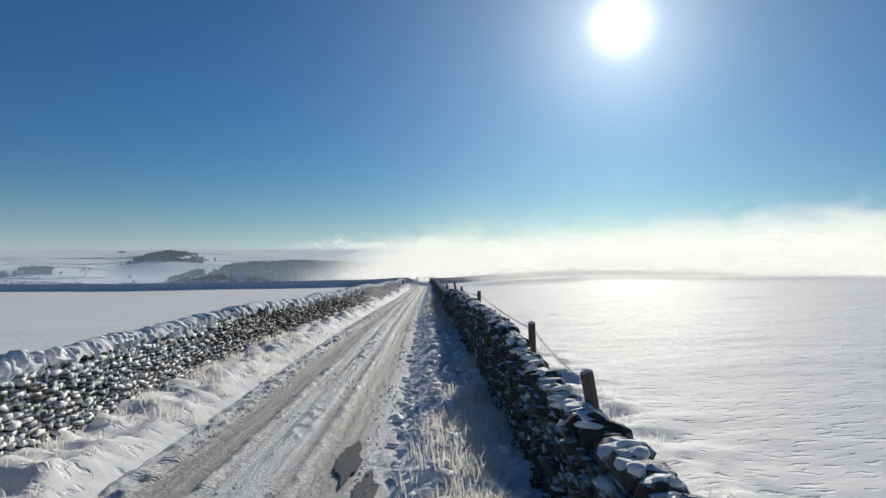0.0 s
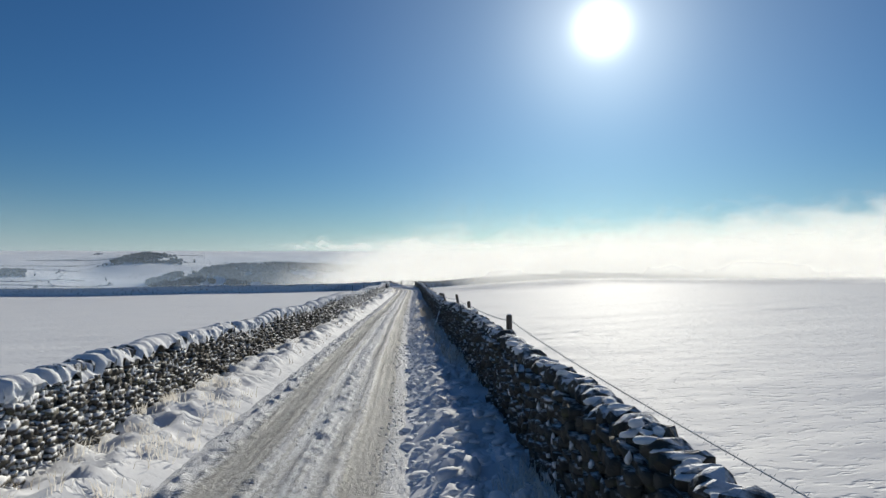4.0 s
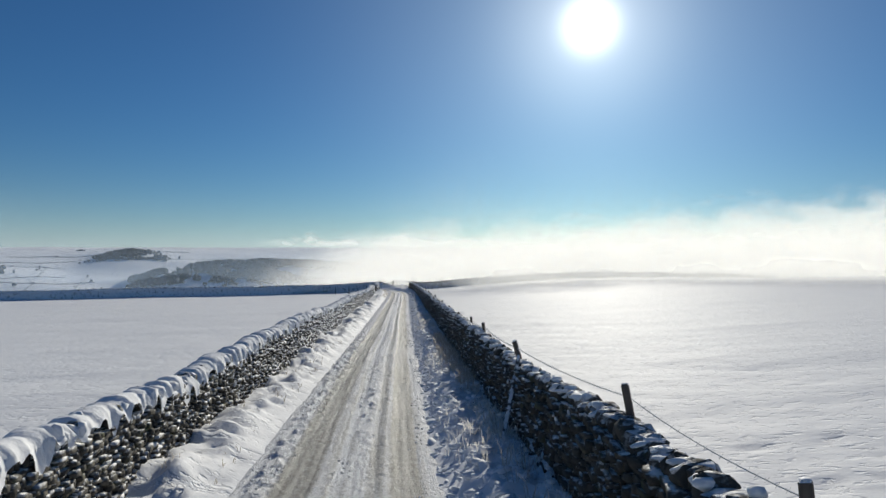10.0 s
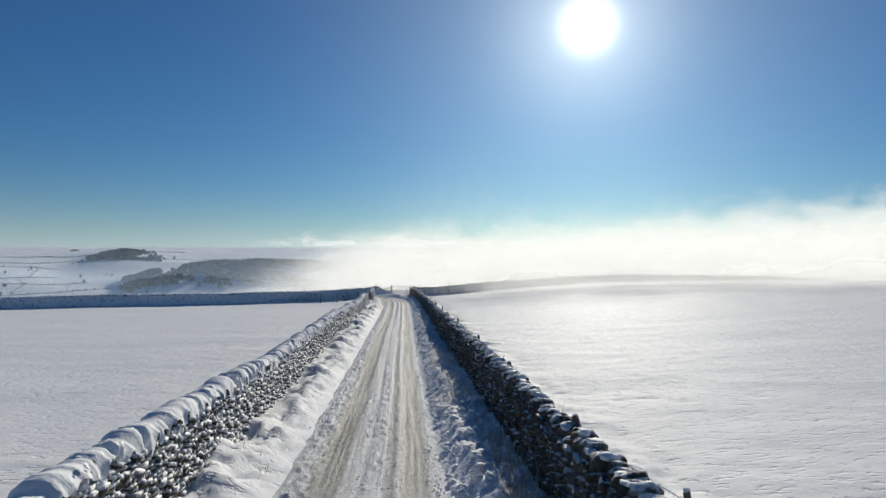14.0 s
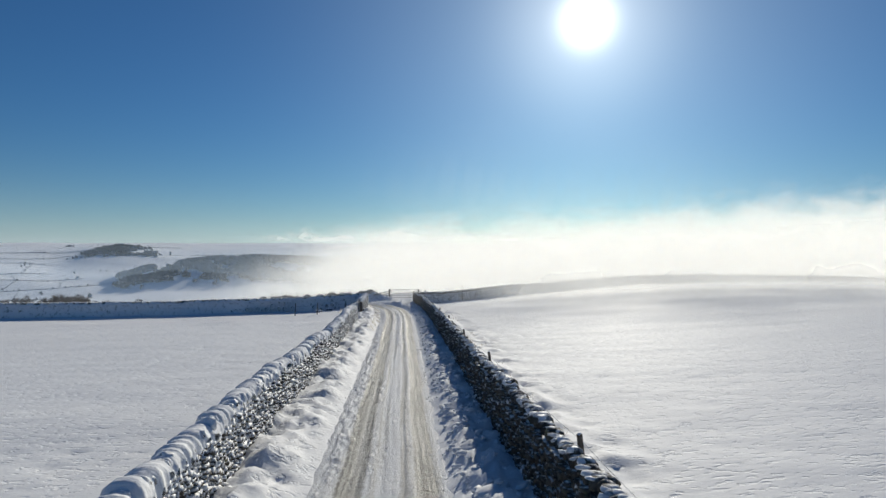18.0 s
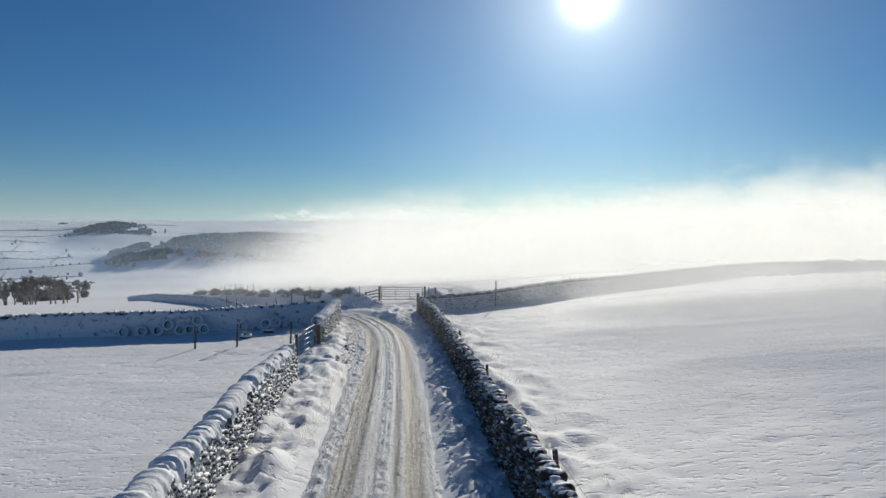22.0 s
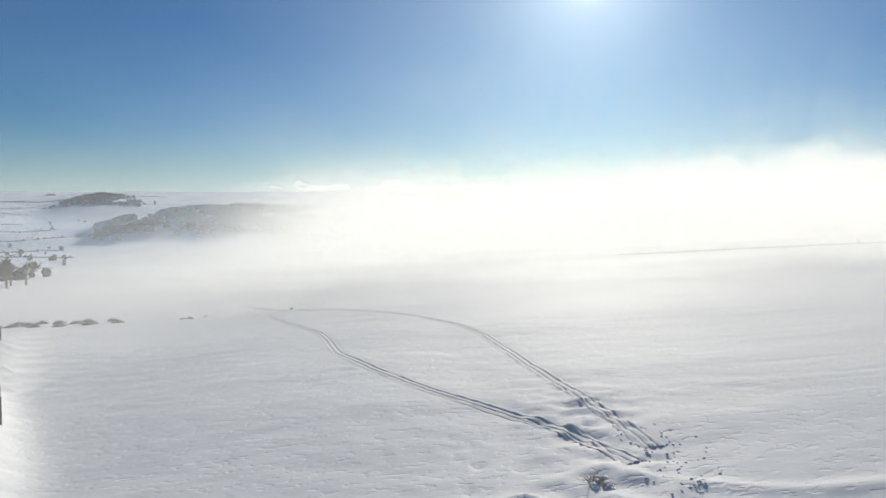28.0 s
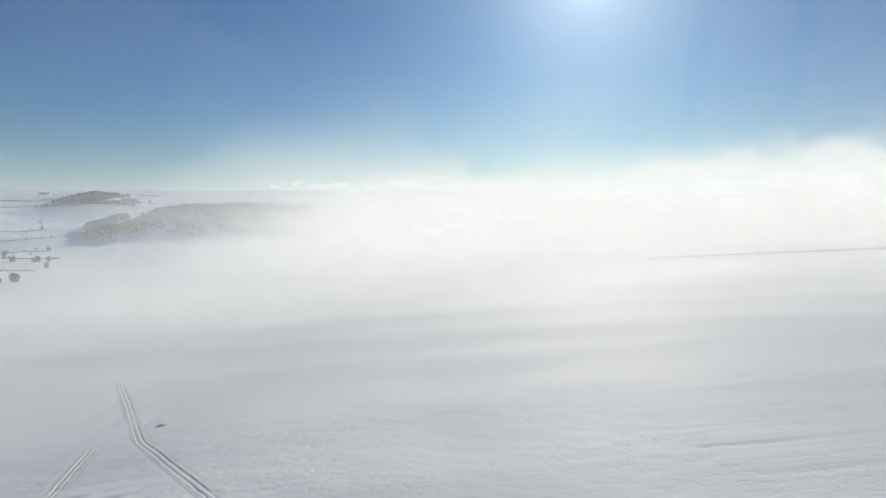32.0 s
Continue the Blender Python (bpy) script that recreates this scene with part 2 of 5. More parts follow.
def fog_material(name, strength, low, high, seed, left_a, left_b, size, slope, fall, tint, puff):
    """Drifting droplets, and distance haze painted by tint: thinning upwards and towards the clear valley; the sun
    shines through from behind.
    """
    m = Mat(name)
    g = m.node("ShaderNodeNewGeometry")
    s = m.node("ShaderNodeSeparateXYZ")
    m.t.links.new(g.outputs["Position"], s.inputs[0])
    n = m.node("ShaderNodeTexNoise")
    n.inputs["Scale"].default_value, n.inputs["Detail"].default_value = 1.0 / size, 7.0
    off = m.node("ShaderNodeVectorMath", operation="ADD")
    m.t.links.new(m.place((1.0, 1.0, 2.2)), off.inputs[0])
    off.inputs[1].default_value = (seed * 37.0, 0, seed * 11.0)
    m.t.links.new(off.outputs[0], n.inputs["Vector"])
    wave = m.math("MULTIPLY", m.math("SUBTRACT", n.outputs[0], 0.5), (high - low) * 2.3 * puff)
    rise = m.math("ADD", m.math("MULTIPLY", m.math("MAXIMUM", s.outputs[0], 0.0), slope), m.math("MULTIPLY", m.math("MINIMUM", m.math("ADD", s.outputs[0], 8.0), 0.0), fall))
    lift = m.node("ShaderNodeUVMap", uv_map="lane")
    lifted = m.node("ShaderNodeSeparateXYZ")
    m.t.links.new(lift.outputs[0], lifted.inputs[0])
    off_ground = m.ramp(lifted.outputs[1], 0.0, 1.0)
    z = m.math("SUBTRACT", m.math("ADD", s.outputs[2], wave), rise)
    tall = m.ramp(z, high, low)
    side = m.ramp(m.math("ADD", s.outputs[0], m.math("MULTIPLY", wave, 2.0)), left_a, left_b)
    body = m.ramp(n.outputs[0], 0.2, 0.75, 0.55, 1.0)
    a = m.math("MULTIPLY", m.math("MULTIPLY", m.math("MULTIPLY", tall, m.math("MULTIPLY", side, off_ground)), body), strength, True)
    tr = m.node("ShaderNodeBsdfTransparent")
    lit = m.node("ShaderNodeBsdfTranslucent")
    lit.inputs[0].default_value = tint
    mixer = m.node("ShaderNodeMixShader")
    m.put(mixer.inputs[0], a)
    m.t.links.new(tr.outputs[0], mixer.inputs[1])
    m.t.links.new(lit.outputs[0], mixer.inputs[2])
    m.t.links.new(mixer.outputs[0], m.t.nodes["Material Output"].inputs[0])
    m.t.nodes.remove(m.bsdf)
    return m.m


M_GROUND, M_SNOW, M_ROAD = ground_material(), snow_material("drifted_snow"), road_material()
M_PRESSED = plain("pressed_snow", (0.70, 0.70, 0.70, 1), (0.84, 0.84, 0.85, 1), 5, 0.8)
M_STONE = stone_material("gritstone", 0.68, 0.72, 0.15)
M_STONE_DARK = stone_material("mossy_gritstone", 0.72, 0.55)
M_COPE = stone_material("frosted_coping", 0.62, 0.9)
M_STONE_PLASTER = stone_material("snow_plastered_stone", 0.41)
M_POST = wood_material("weathered_post", (0.07, 0.055, 0.045, 1), (0.17, 0.14, 0.115, 1), 1.0)
M_RAIL = wood_material("weathered_rail", (0.10, 0.08, 0.065, 1), (0.20, 0.17, 0.14, 1), 1.0)
M_WIRE = plain("rusty_wire", (0.10, 0.07, 0.05, 1), (0.22, 0.17, 0.13, 1), 60, 0.6, 0.4)
M_FROSTWIRE = plain("frosted_wire", (0.45, 0.46, 0.48, 1), (0.8, 0.82, 0.85, 1), 30, 0.7)
M_STEEL = plain("galvanised_steel", (0.17, 0.175, 0.18, 1), (0.30, 0.305, 0.31, 1), 12, 0.5, 0.7)
M_RUBBER = plain("old_tyre_rubber", (0.018, 0.018, 0.019, 1), (0.05, 0.05, 0.052, 1), 14, 0.75)
M_GRASS = grass_material("frosted_dry_grass", (0.62, 0.56, 0.47, 1), (0.93, 0.92, 0.90, 1), 7)
M_SEED = grass_material("dry_seed_heads", (0.30, 0.24, 0.17, 1), (0.70, 0.64, 0.56, 1), 6)
M_SHRUB = plain("frosted_heather", (0.10, 0.078, 0.058, 1), (0.50, 0.47, 0.43, 1), 5, 0.85, 0, 0)
M_WOOD_FAR = plain("bare_winter_wood", (0.034, 0.036, 0.038, 1), (0.105, 0.10, 0.095, 1), 0.05, 0.9, 0, 0)
M_BARK = plain("frosted_tree_bark", (0.10, 0.088, 0.075, 1), (0.30, 0.275, 0.25, 1), 2, 0.9)
M_WET = plain("wet_asphalt", (0.025, 0.025, 0.026, 1), (0.09, 0.088, 0.085, 1), 9, 0.5)
# ---- the lie of the land ----
rng = np.random.default_rng(7)
LATTICE = rng.random((256, 256))


def vnoise(x, y):
    """Smooth value noise on arrays, 0 to 1."""
    x, y = np.asarray(x, float), np.asarray(y, float)
    i, j = np.floor(x).astype(int), np.floor(y).astype(int)
    u, v = x - i, y - j
    u, v = u * u * (3 - 2 * u), v * v * (3 - 2 * v)
    i0, i1, j0, j1 = i % 256, (i + 1) % 256, j % 256, (j + 1) % 256
    return (LATTICE[i0, j0] * (1 - u) + LATTICE[i1, j0] * u) * (1 - v) + (LATTICE[i0, j1] * (1 - u) + LATTICE[i1, j1] * u) * v


def fbm(x, y, octaves=4):
    total, amp = 0.0, 0.5
    for k in range(octaves):
        total = total + amp * vnoise(x * 2**k + 17.3 * k, y * 2**k + 5.1 * k)
        amp *= 0.5
    return total


def sstep(x, a, b):
    t = np.clip((np.asarray(x, float) - a) / (b - a), 0, 1)
    return t * t * (3 - 2 * t)


def soft_interp(x, xs, ys, r=3.0):
    return (np.interp(x - r, xs, ys) + 2 * np.interp(x, xs, ys) + np.interp(x + r, xs, ys)) / 4


LANE_Y = (-200, 0, 10, 23, 41, 70, 90, 104, 134, 148, 163, 180, 205, 260)
LANE_Z = (4, -0.2, -0.44, -0.85, -1.65, -2.85, -3.5, -4.0, -4.85, -4.95, -5.35, -6.6, -9.6, -17)
FAR_Q = (0, 150, 190, 240, 460, 900, 1250, 1500, 1750, 2000, 2300, 2700, 6000)
FAR_Z = (-1, -6, -10, -16, -43, -80, -90, -66, -30, -11, -1, 6, 10)
# wooded spur on the far valley side: bearing from the lane's start and height of its crest over the slope
SPUR_AZ = (-23, -21.2, -19.5, -17.6, -16.4, -14.5, -12, -8, 0, 10, 20)
SPUR_H = (0, 9, 24, 31, 40, 43, 44, 43, 42, 38, 30)


def far_relief(x, y):
    """Spur, wooded knoll and folds of the far valley side."""
    az, d = np.degrees(np.arctan2(x, np.maximum(y, 1.0))), np.hypot(x, y)
    spur = np.interp(az, SPUR_AZ, SPUR_H) * np.exp(-(((d - 1500 - 5 * (az + 16)) / np.where(d < 1500, 150, 120)) ** 2))
    knoll = 13 * np.exp(-(((az + 21.8) / 2.3) ** 2)) * np.exp(-(((d - 1960) / 130) ** 2))
    left = 13 * np.exp(-(((az + 33.5) / 3.4) ** 2)) * np.exp(-(((d - 1720) / 110) ** 2))
    fold = -9 * np.exp(-(((az + 26) / 1.6) ** 2)) * np.exp(-(((d - 1750) / 200) ** 2))
    right = 30 * np.exp(-(((az - 30) / 7) ** 2)) * np.exp(-(((d - 1500) / 250) ** 2)) + 16 * np.exp(-(((az - 17) / 5) ** 2)) * np.exp(-(((d - 2200) / 160) ** 2))
    return np.where(y > 600, spur + knoll + left + fold + right, 0.0)


def lane_z(y):
    return soft_interp(y, LANE_Y, LANE_Z)


def left_wall_x(y):
    return soft_interp(y, (0, 25, 33, 45, 61, 84, 95, 128, 138), (-5.75, -5.75, -5.55, -5.15, -4.85, -4.55, -4.15, -3.55, -3.35), 2)


def right_wall_x(y):
    return soft_interp(y, (0, 10, 30, 42, 52, 62, 88, 107, 124, 131, 141), (1.56, 1.66, 1.85, 1.83, 2.0, 2.2, 2.55, 2.95, 3.06, 2.98, 2.42), 2)


ROAD_X = ((-30, -3.0), (7.6, -2.2), (25, -2.0), (41, -1.85), (52, -1.6), (70, -1.25), (87, -0.85), (104, -0.4), (118, -0.1), (126, -0.05), (132, -0.3), (136, -0.95), (139, -2.0), (142, -3.5), (145, -5.3), (152, -9.3), (160, -12.7), (172, -20.2), (200, -36.0), (230, -55.0))


def road_x(y):
    ys, xs = zip(*ROAD_X)
    return soft_interp(y, ys, xs, 1.5)


ROAD_HALF = 1.75


BANK_X = ((138, 1.2), (143.6, -0.3), (145.6, -1.1), (147.1, -2.1), (149.1, -3.3), (152.2, -5.1), (157, -7.3), (161, -9.3), (166, -12.3), (172, -16.1), (180, -20.6), (190, -26.4), (205, -35.0))


def bank_x(y):
    ys, xs = zip(*BANK_X)
    return soft_interp(y, ys, xs, 0.8)


def dip(x, y):
    """The lane and its banks fall away past the bend; the small field by the wall lies a little lower."""
    return -1.45 * sstep(-x, -3, 15) * sstep(y, 138, 154) - 0.15 * sstep(-x, 5.0, 10.5) * sstep(-x, 42, 24) * sstep(y, 104, 124) * sstep(y, 142, 137.5) - 0.8 * np.exp(-(((x - road_x(y)) / 2.6) ** 4)) * sstep(y, 144, 152)


def ground_z(x, y):
    """Height of the snow surface."""
    x, y = np.broadcast_arrays(np.asarray(x, float), np.asarray(y, float))
    side = np.where(x > 5, 0.05 * np.minimum(x - 5, 30), np.where(x < -5, 0.02 * np.maximum(x + 5, -60), 0))
    near = lane_z(y) + side + dip(x, y)
    q = 0.9 * y - 0.35 * x
    far = np.interp(q, FAR_Q, FAR_Z)
    hill = sstep(q, 700, 1500)
    far = far + hill * (fbm(x / 420 + 9, y / 420, 4) - 0.47) * 26 + hill * (fbm(x / 130, y / 130 + 4, 3) - 0.45) * 13 + far_relief(x, y)
    z = near + (far - near) * sstep(y - 0.3 * x, 170, 330)
    # banks and tussocks between the walls
    lane = sstep(y, 146, 138)
    lw, rw, rx = left_wall_x(y), right_wall_x(y), road_x(y)
    off = x - rx
    half = ROAD_HALF - 0.25 * sstep(y, 30, 90)
    left_v = sstep(-off, half, half + 0.9) * sstep(x, lw - 0.8, lw + 0.2)
    right_v = sstep(off, half, half + 0.8) * sstep(x, rw + 0.9, rw + 0.1)
    tuss = fbm(x * 1.6 + 3, y * 1.25, 4)
    billow = np.abs(2 * vnoise(x * 2.3 + 8, y * 2.9) - 1) * 0.6 + np.abs(2 * vnoise(x * 5.1, y * 6.3 + 3) - 1) * 0.25
    humps = np.maximum(0, vnoise(x * 1.1 + 30, y * 0.75 + 2) - 0.45)
    fine = fbm(x * 4.1, y * 3.1 + 40, 3)
    z = z + lane * left_v * (0.13 + 0.30 * (tuss - 0.32) + 0.30 * (fine - 0.4) + (0.30 + 0.25 * sstep(y, 34, 52)) * humps - 0.34 * (billow - 0.4))
    z = z + lane * right_v * (0.24 + 0.30 * (tuss - 0.3) + 0.10 * (fine - 0.4) - 0.42 * (billow - 0.4))
    # field drifts, ripples and hoof prints
    field = np.maximum(sstep(x, rw + 0.2, rw + 1.5), np.maximum(sstep(x, lw - 0.2, lw - 1.5), sstep(y, 139, 146)))
    near_field = field * sstep(np.hypot(x, y - 90), 260, 60)
    z = z + near_field * (0.16 * (fbm(x * 0.16, y * 0.3, 3) - 0.45) + 0.05 * (fbm(x * 1.1, y * 1.7 + 7, 3) - 0.45))
    prints = np.maximum(0, vnoise(x * 2.3, y * 2.9) - 0.72) * np.maximum(0, fbm(x * 0.12 + 4, y * 0.12, 2) - 0.42)
    z = z - near_field * prints * 1.7
    # snow banked on the far side of the right-hand wall
    z = z + sstep(y, 142, 136) * sstep(x, rw + 0.1, rw + 0.3) * sstep(x, rw + 2.6, rw + 0.5) * 0.55 * (fbm(x * 0.7, y * 0.6 + 11, 3) - 0.22)
    # tussocks under the snow along the field side of the wall
    hem = sstep(x, rw + 0.2, rw + 0.6) * sstep(x, rw + 4.2, rw + 1.0) * sstep(y, 144, 138)
    z = z + hem * (0.48 * (fbm(x * 1.9, y * 1.5 + 21, 3) - 0.42) + 0.5 * np.maximum(0, vnoise(x * 1.3 + 5, y * 0.9) - 0.55))
    # road bed
    bed = sstep(np.abs(off) + 0.55 * (fbm(x * 1.7, y * 1.7 + 9, 3) - 0.44), half + 0.16, half - 0.14) * sstep(y, 228, 215)
    z = z - 0.07 * bed
    # bank beside the lane past the bend
    bx = bank_x(y)
    ridge = np.exp(-(((x - bx) / np.where(x < bx, 1.15, 1.2)) ** 2)) * sstep(y, 142.6, 148.0) * sstep(y, 205, 190)
    z = z + ridge * (1.0 + 0.45 * (fbm(x * 0.8, y * 0.8, 3) - 0.4) + 0.30 * (fbm(x * 2.6, y * 2.6, 3) - 0.45))
    # churned snow in front of and behind the field gate
    churn = np.exp(-(((x - 1.3) / 2.4) ** 2)) * sstep(y, 136, 139) * sstep(y, 149, 146) + np.exp(-(((x - 6.8 - 0.1 * (y - 158)) / 1.6) ** 2)) * sstep(y, 148, 150) * sstep(y, 167, 162)
    z = z + churn * 0.32 * (fbm(x * 2.2, y * 2.2 + 5, 3) - 0.45)
    # rounded heap of snow in the field beyond the gate
    peak = np.maximum(0, 1 - np.hypot((x - 4.42) / 1.0, (y - 155.1) / 0.9) + 0.3 * (fbm(x * 2.4, y * 2.4, 3) - 0.45))
    z = z + 0.36 * peak**1.15 + 0.24 * np.exp(-(((x - 4.25) / 1.4) ** 4 + ((y - 155.3 + 0.25 * np.abs(x - 4.3)) / 0.6) ** 2))
    # scraped ridges curving over the field
    for cx, cy, rad, a0, a1, tall in ((11.6, 162.0, 8.0, -1.1, 1.25, 0.075), (11.8, 164.0, 8.6, -1.0, 0.9, 0.04), (11.2, 161.0, 5.6, -1.0, 1.1, 0.035)):
        rr, ang = np.hypot(x - cx, y - cy), np.arctan2(x - cx, cy - y)
        z = z + tall * np.exp(-(((rr - rad) / 0.26) ** 2)) * sstep(ang, a0, a0 + 0.5) * sstep(ang, a1 + 0.1, a1) * (0.45 + 1.1 * vnoise(ang * 5, rr * 0.3))
    # trodden hollows round the gate and over the grazed corner of the field
    grazed = sstep(x, 3.0, 5.0) * sstep(y, 146.5, 148) * sstep(y, 158, 151)
    z = z - grazed * 0.18 * np.maximum(0, vnoise(x * 2.0 + 3, y * 3.0) - 0.6) + grazed * 0.10 * np.maximum(0, vnoise(x * 1.3, y * 2.1 + 6) - 0.66)
    # twin vehicle tracks across the lower field
    for pts in (TRACK_A, TRACK_B):
        ys, xs = zip(*pts)
        cx = soft_interp(y, ys, xs, 1.0)
        on = sstep(y, ys[0] - 0.5, ys[0] + 1.5) * sstep(y, ys[-1], ys[-1] - 6)
        slope = np.gradient(np.interp(np.linspace(ys[0], ys[-1], 60), ys, xs), np.linspace(ys[0], ys[-1], 60))
        k = np.sqrt(1 + np.interp(y, np.linspace(ys[0], ys[-1], 60), slope) ** 2)
        z = z - on * 0.05 * np.exp(-(((x - cx) / k / 0.20) ** 2))
    return z


TRACK_A = ((156.5, 8.0), (160, 6.5), (164.5, 3.2), (168.5, 1.2), (172.4, -0.4), (176.5, -1.2), (180, -2.0), (184, -3.4), (188, -4.5), (195, -6.8), (202, -8.8), (212, -11))
TRACK_B = ((157.3, 8.4), (161, 8.1), (167.1, 7.4), (175.2, 6.9), (181.5, 5.7), (186.6, 4.2), (191.5, 2.0), (199.4, -2.3), (209, -8.3), (219, -12.8), (230, -18))


def mesh_object(name, verts, faces, material, parent=None, smooth=False, uv=None):
    me = bpy.data.meshes.new(name)
    if isinstance(verts, np.ndarray) and isinstance(faces, np.ndarray):
        me.vertices.add(len(verts))
        me.vertices.foreach_set("co", np.ascontiguousarray(verts, np.float32).ravel())
        me.loops.add(faces.size)
        me.loops.foreach_set("vertex_index", np.ascontiguousarray(faces, np.int32).ravel())
        me.polygons.add(len(faces))
        me.polygons.foreach_set("loop_start", np.arange(0, faces.size, faces.shape[1], dtype=np.int32))
        me.update(calc_edges=True)
    else:
        me.from_pydata(verts if isinstance(verts, list) else verts.tolist(), [], faces if isinstance(faces, list) else faces.tolist())
    me.materials.append(material)
    if smooth:
        me.shade_smooth()
    if uv is not None:
        layer = me.uv_layers.new(name="lane")
        loops = np.empty(len(me.loops), np.int32)
        me.loops.foreach_get("vertex_index", loops)
        layer.data.foreach_set("uv", np.asarray(uv, np.float32)[loops].ravel())
    ob = new(name, me)
    if parent is not None:
        ob.parent = parent
    return ob


def grid_faces(nx, ny):
    i = np.arange(nx * ny).reshape(ny, nx)
    return np.stack([i[:-1, :-1], i[:-1, 1:], i[1:, 1:], i[1:, :-1]], -1).reshape(-1, 4)


def part(name, bm, material, parent, label="", smooth=False):
    me = bpy.data.meshes.new(name)
    bm.to_mesh(me)
    bm.free()
    me.materials.append(material)
    if smooth:
        me.shade_smooth()
    ob = new(name, me)
    ob.parent = parent
    return tagged(ob, label=label)


def empty(name, m=None):
    ob = new(name)
    ob.empty_display_size = 0.1
    if m is not None:
        ob.matrix_world = m
    return ob


# ground: one sheet, fine along the lane, coarse to the horizon
gx = np.concatenate([-(np.geomspace(1500, 5000, 16)[::-1]), -np.arange(230, 1470, 24.0)[::-1], -(np.geomspace(14.2, 215, 32)[::-1]), np.arange(-14, -6.9, 0.24), np.arange(-6.8, 4.6, 0.13), np.arange(4.65, 14, 0.22), np.geomspace(14.2, 5000, 46)])
gy = np.concatenate([-(np.geomspace(6.5, 1500, 24)[::-1]), np.arange(-6, 60, 0.16), np.arange(60, 140, 0.22), np.arange(140, 212, 0.17), np.geomspace(212.2, 1180, 80), np.arange(1196, 2500, 15.0), np.geomspace(2520, 6000, 24)])
GX, GY = np.meshgrid(gx, gy)
ground = mesh_object("ground", np.stack([GX, GY, ground_z(GX, GY)], -1).reshape(-1, 3), grid_faces(len(gx), len(gy)), M_GROUND, smooth=True)
tagged(ground, "deep wind-rippled white snow over sloping upland fields", "snow ground", kind="structure")

# road of packed snow
ry = np.concatenate([np.arange(-28, -1, 0.4), np.arange(-1, 62, 0.075), np.arange(62, 100, 0.11), np.arange(100, 146, 0.085), np.arange(146, 222, 0.3)])
us = np.linspace(0, 1, 105)
RY, RU = np.meshgrid(ry, us, indexing="ij")
slope = np.gradient(road_x(ry), ry)
half = ROAD_HALF - 0.25 * sstep(ry, 30, 90) + 0.12 * (fbm(ry * 0.5, ry * 0 + 2, 3) - 0.45)
offs = (RU - 0.5) * 2 * (half[:, None] + 0.15)
norm = np.sqrt(1 + slope**2)[:, None]
RXX, RYY = road_x(RY) + offs / norm, RY - offs * slope[:, None] / norm
UU = RU - np.interp(RY, (6, 24, 60, 110, 125), (0, 0.055, 0.06, 0.06, 0.09)) + 0.10 * (fbm(RY * 0.09, RY * 0 + 8, 2) - 0.375)


def strip(c, w):
    return np.exp(-(((UU - c) / w) ** 4))


rut = 0.030 * strip(0.24, 0.085) + 0.034 * strip(0.745, 0.068) + 0.018 * strip(0.43, 0.03) + 0.014 * strip(0.585, 0.025) + 0.012 * strip(0.83, 0.03) + 0.012 * strip(0.13, 0.03)
loose = strip(0.515, 0.05) * sstep(fbm(RY * 0.13 + 4, RY * 0, 2), 0.2, 0.45) + 0.9 * strip(0.345, 0.03) * sstep(fbm(RY * 0.2, RY * 0 + 5, 2), 0.3, 0.5) + 1.1 * strip(0.09, 0.08) + 0.9 * strip(0.945, 0.05) + 0.7 * strip(0.64, 0.022)
lanes = fbm(UU * 26, RY * 0.10, 2) - 0.375
crown = 0.05 + 0.03 * (1 - (2 * RU - 1) ** 2) - 0.09 * np.abs(2 * RU - 1) ** 10
crumbs = np.maximum(fbm(RXX * 5.5, RYY * 4.4, 3) - 0.40, 0)
lump = 0.02 * (fbm(RXX * 3, RYY * 1.6, 3) - 0.45) + 0.018 * lanes + 0.016 * (vnoise(UU * 62, RY * 0.22) - 0.5) * (0.4 + vnoise(UU * 9 + 5, RY * 0.1)) + loose * (0.006 + 0.24 * crumbs)
base = lane_z(RYY) + np.where(RXX < -5, 0.02 * np.maximum(RXX + 5, -60), 0) + dip(RXX, RYY)
w_far = sstep(RYY - 0.3 * RXX, 170, 330)
base = base + (np.interp(0.9 * RYY - 0.35 * RXX, FAR_Q, FAR_Z) - base) * w_far
road = mesh_object("road", np.stack([RXX, RYY, base - 0.05 + crown - rut + lump], -1).reshape(-1, 3), grid_faces(len(us), len(ry)), M_ROAD, smooth=True, uv=np.stack([UU, RY], -1).reshape(-1, 2))
tagged(road, "narrow lane of packed snow with brown icy wheel tracks", "road", kind="structure")


def wheel_ruts(points):
    """Two narrow ruts pressed into the field snow, with crumbled edges."""
    ys, xs = zip(*points)
    yy = np.arange(ys[0] + 1.0, ys[-1] - 3, 0.12)
    cx = soft_interp(yy, ys, xs, 1.0)
    dx = np.gradient(cx, yy)
    k = np.sqrt(1 + dx**2)
    o = np.linspace(-0.34, 0.34, 31)
    X = cx[:, None] + o[None] / k[:, None]
    Y = yy[:, None] - o[None] * (dx / k)[:, None]
    rough = fbm(X * 7, Y * 7, 3) - 0.45
    rut = np.exp(-(((np.abs(o) - 0.11) / 0.04) ** 4))[None] * (0.022 + 0.012 * rough)
    lip = np.exp(-(((np.abs(o) - 0.20) / 0.04) ** 2))[None] * (0.006 + 0.08 * rough)
    Z = ground_z(X, Y) + 0.05 * np.exp(-((o / 0.20) ** 2))[None] - rut + lip + 0.006
    ob = mesh_object("wheel_ruts", np.stack([X, Y, Z], -1).reshape(-1, 3), grid_faces(len(o), len(yy)), M_PRESSED, smooth=True)
    return tagged(ob, "pair of narrow wheel ruts pressed into field snow", "wheel ruts", kind="structure")


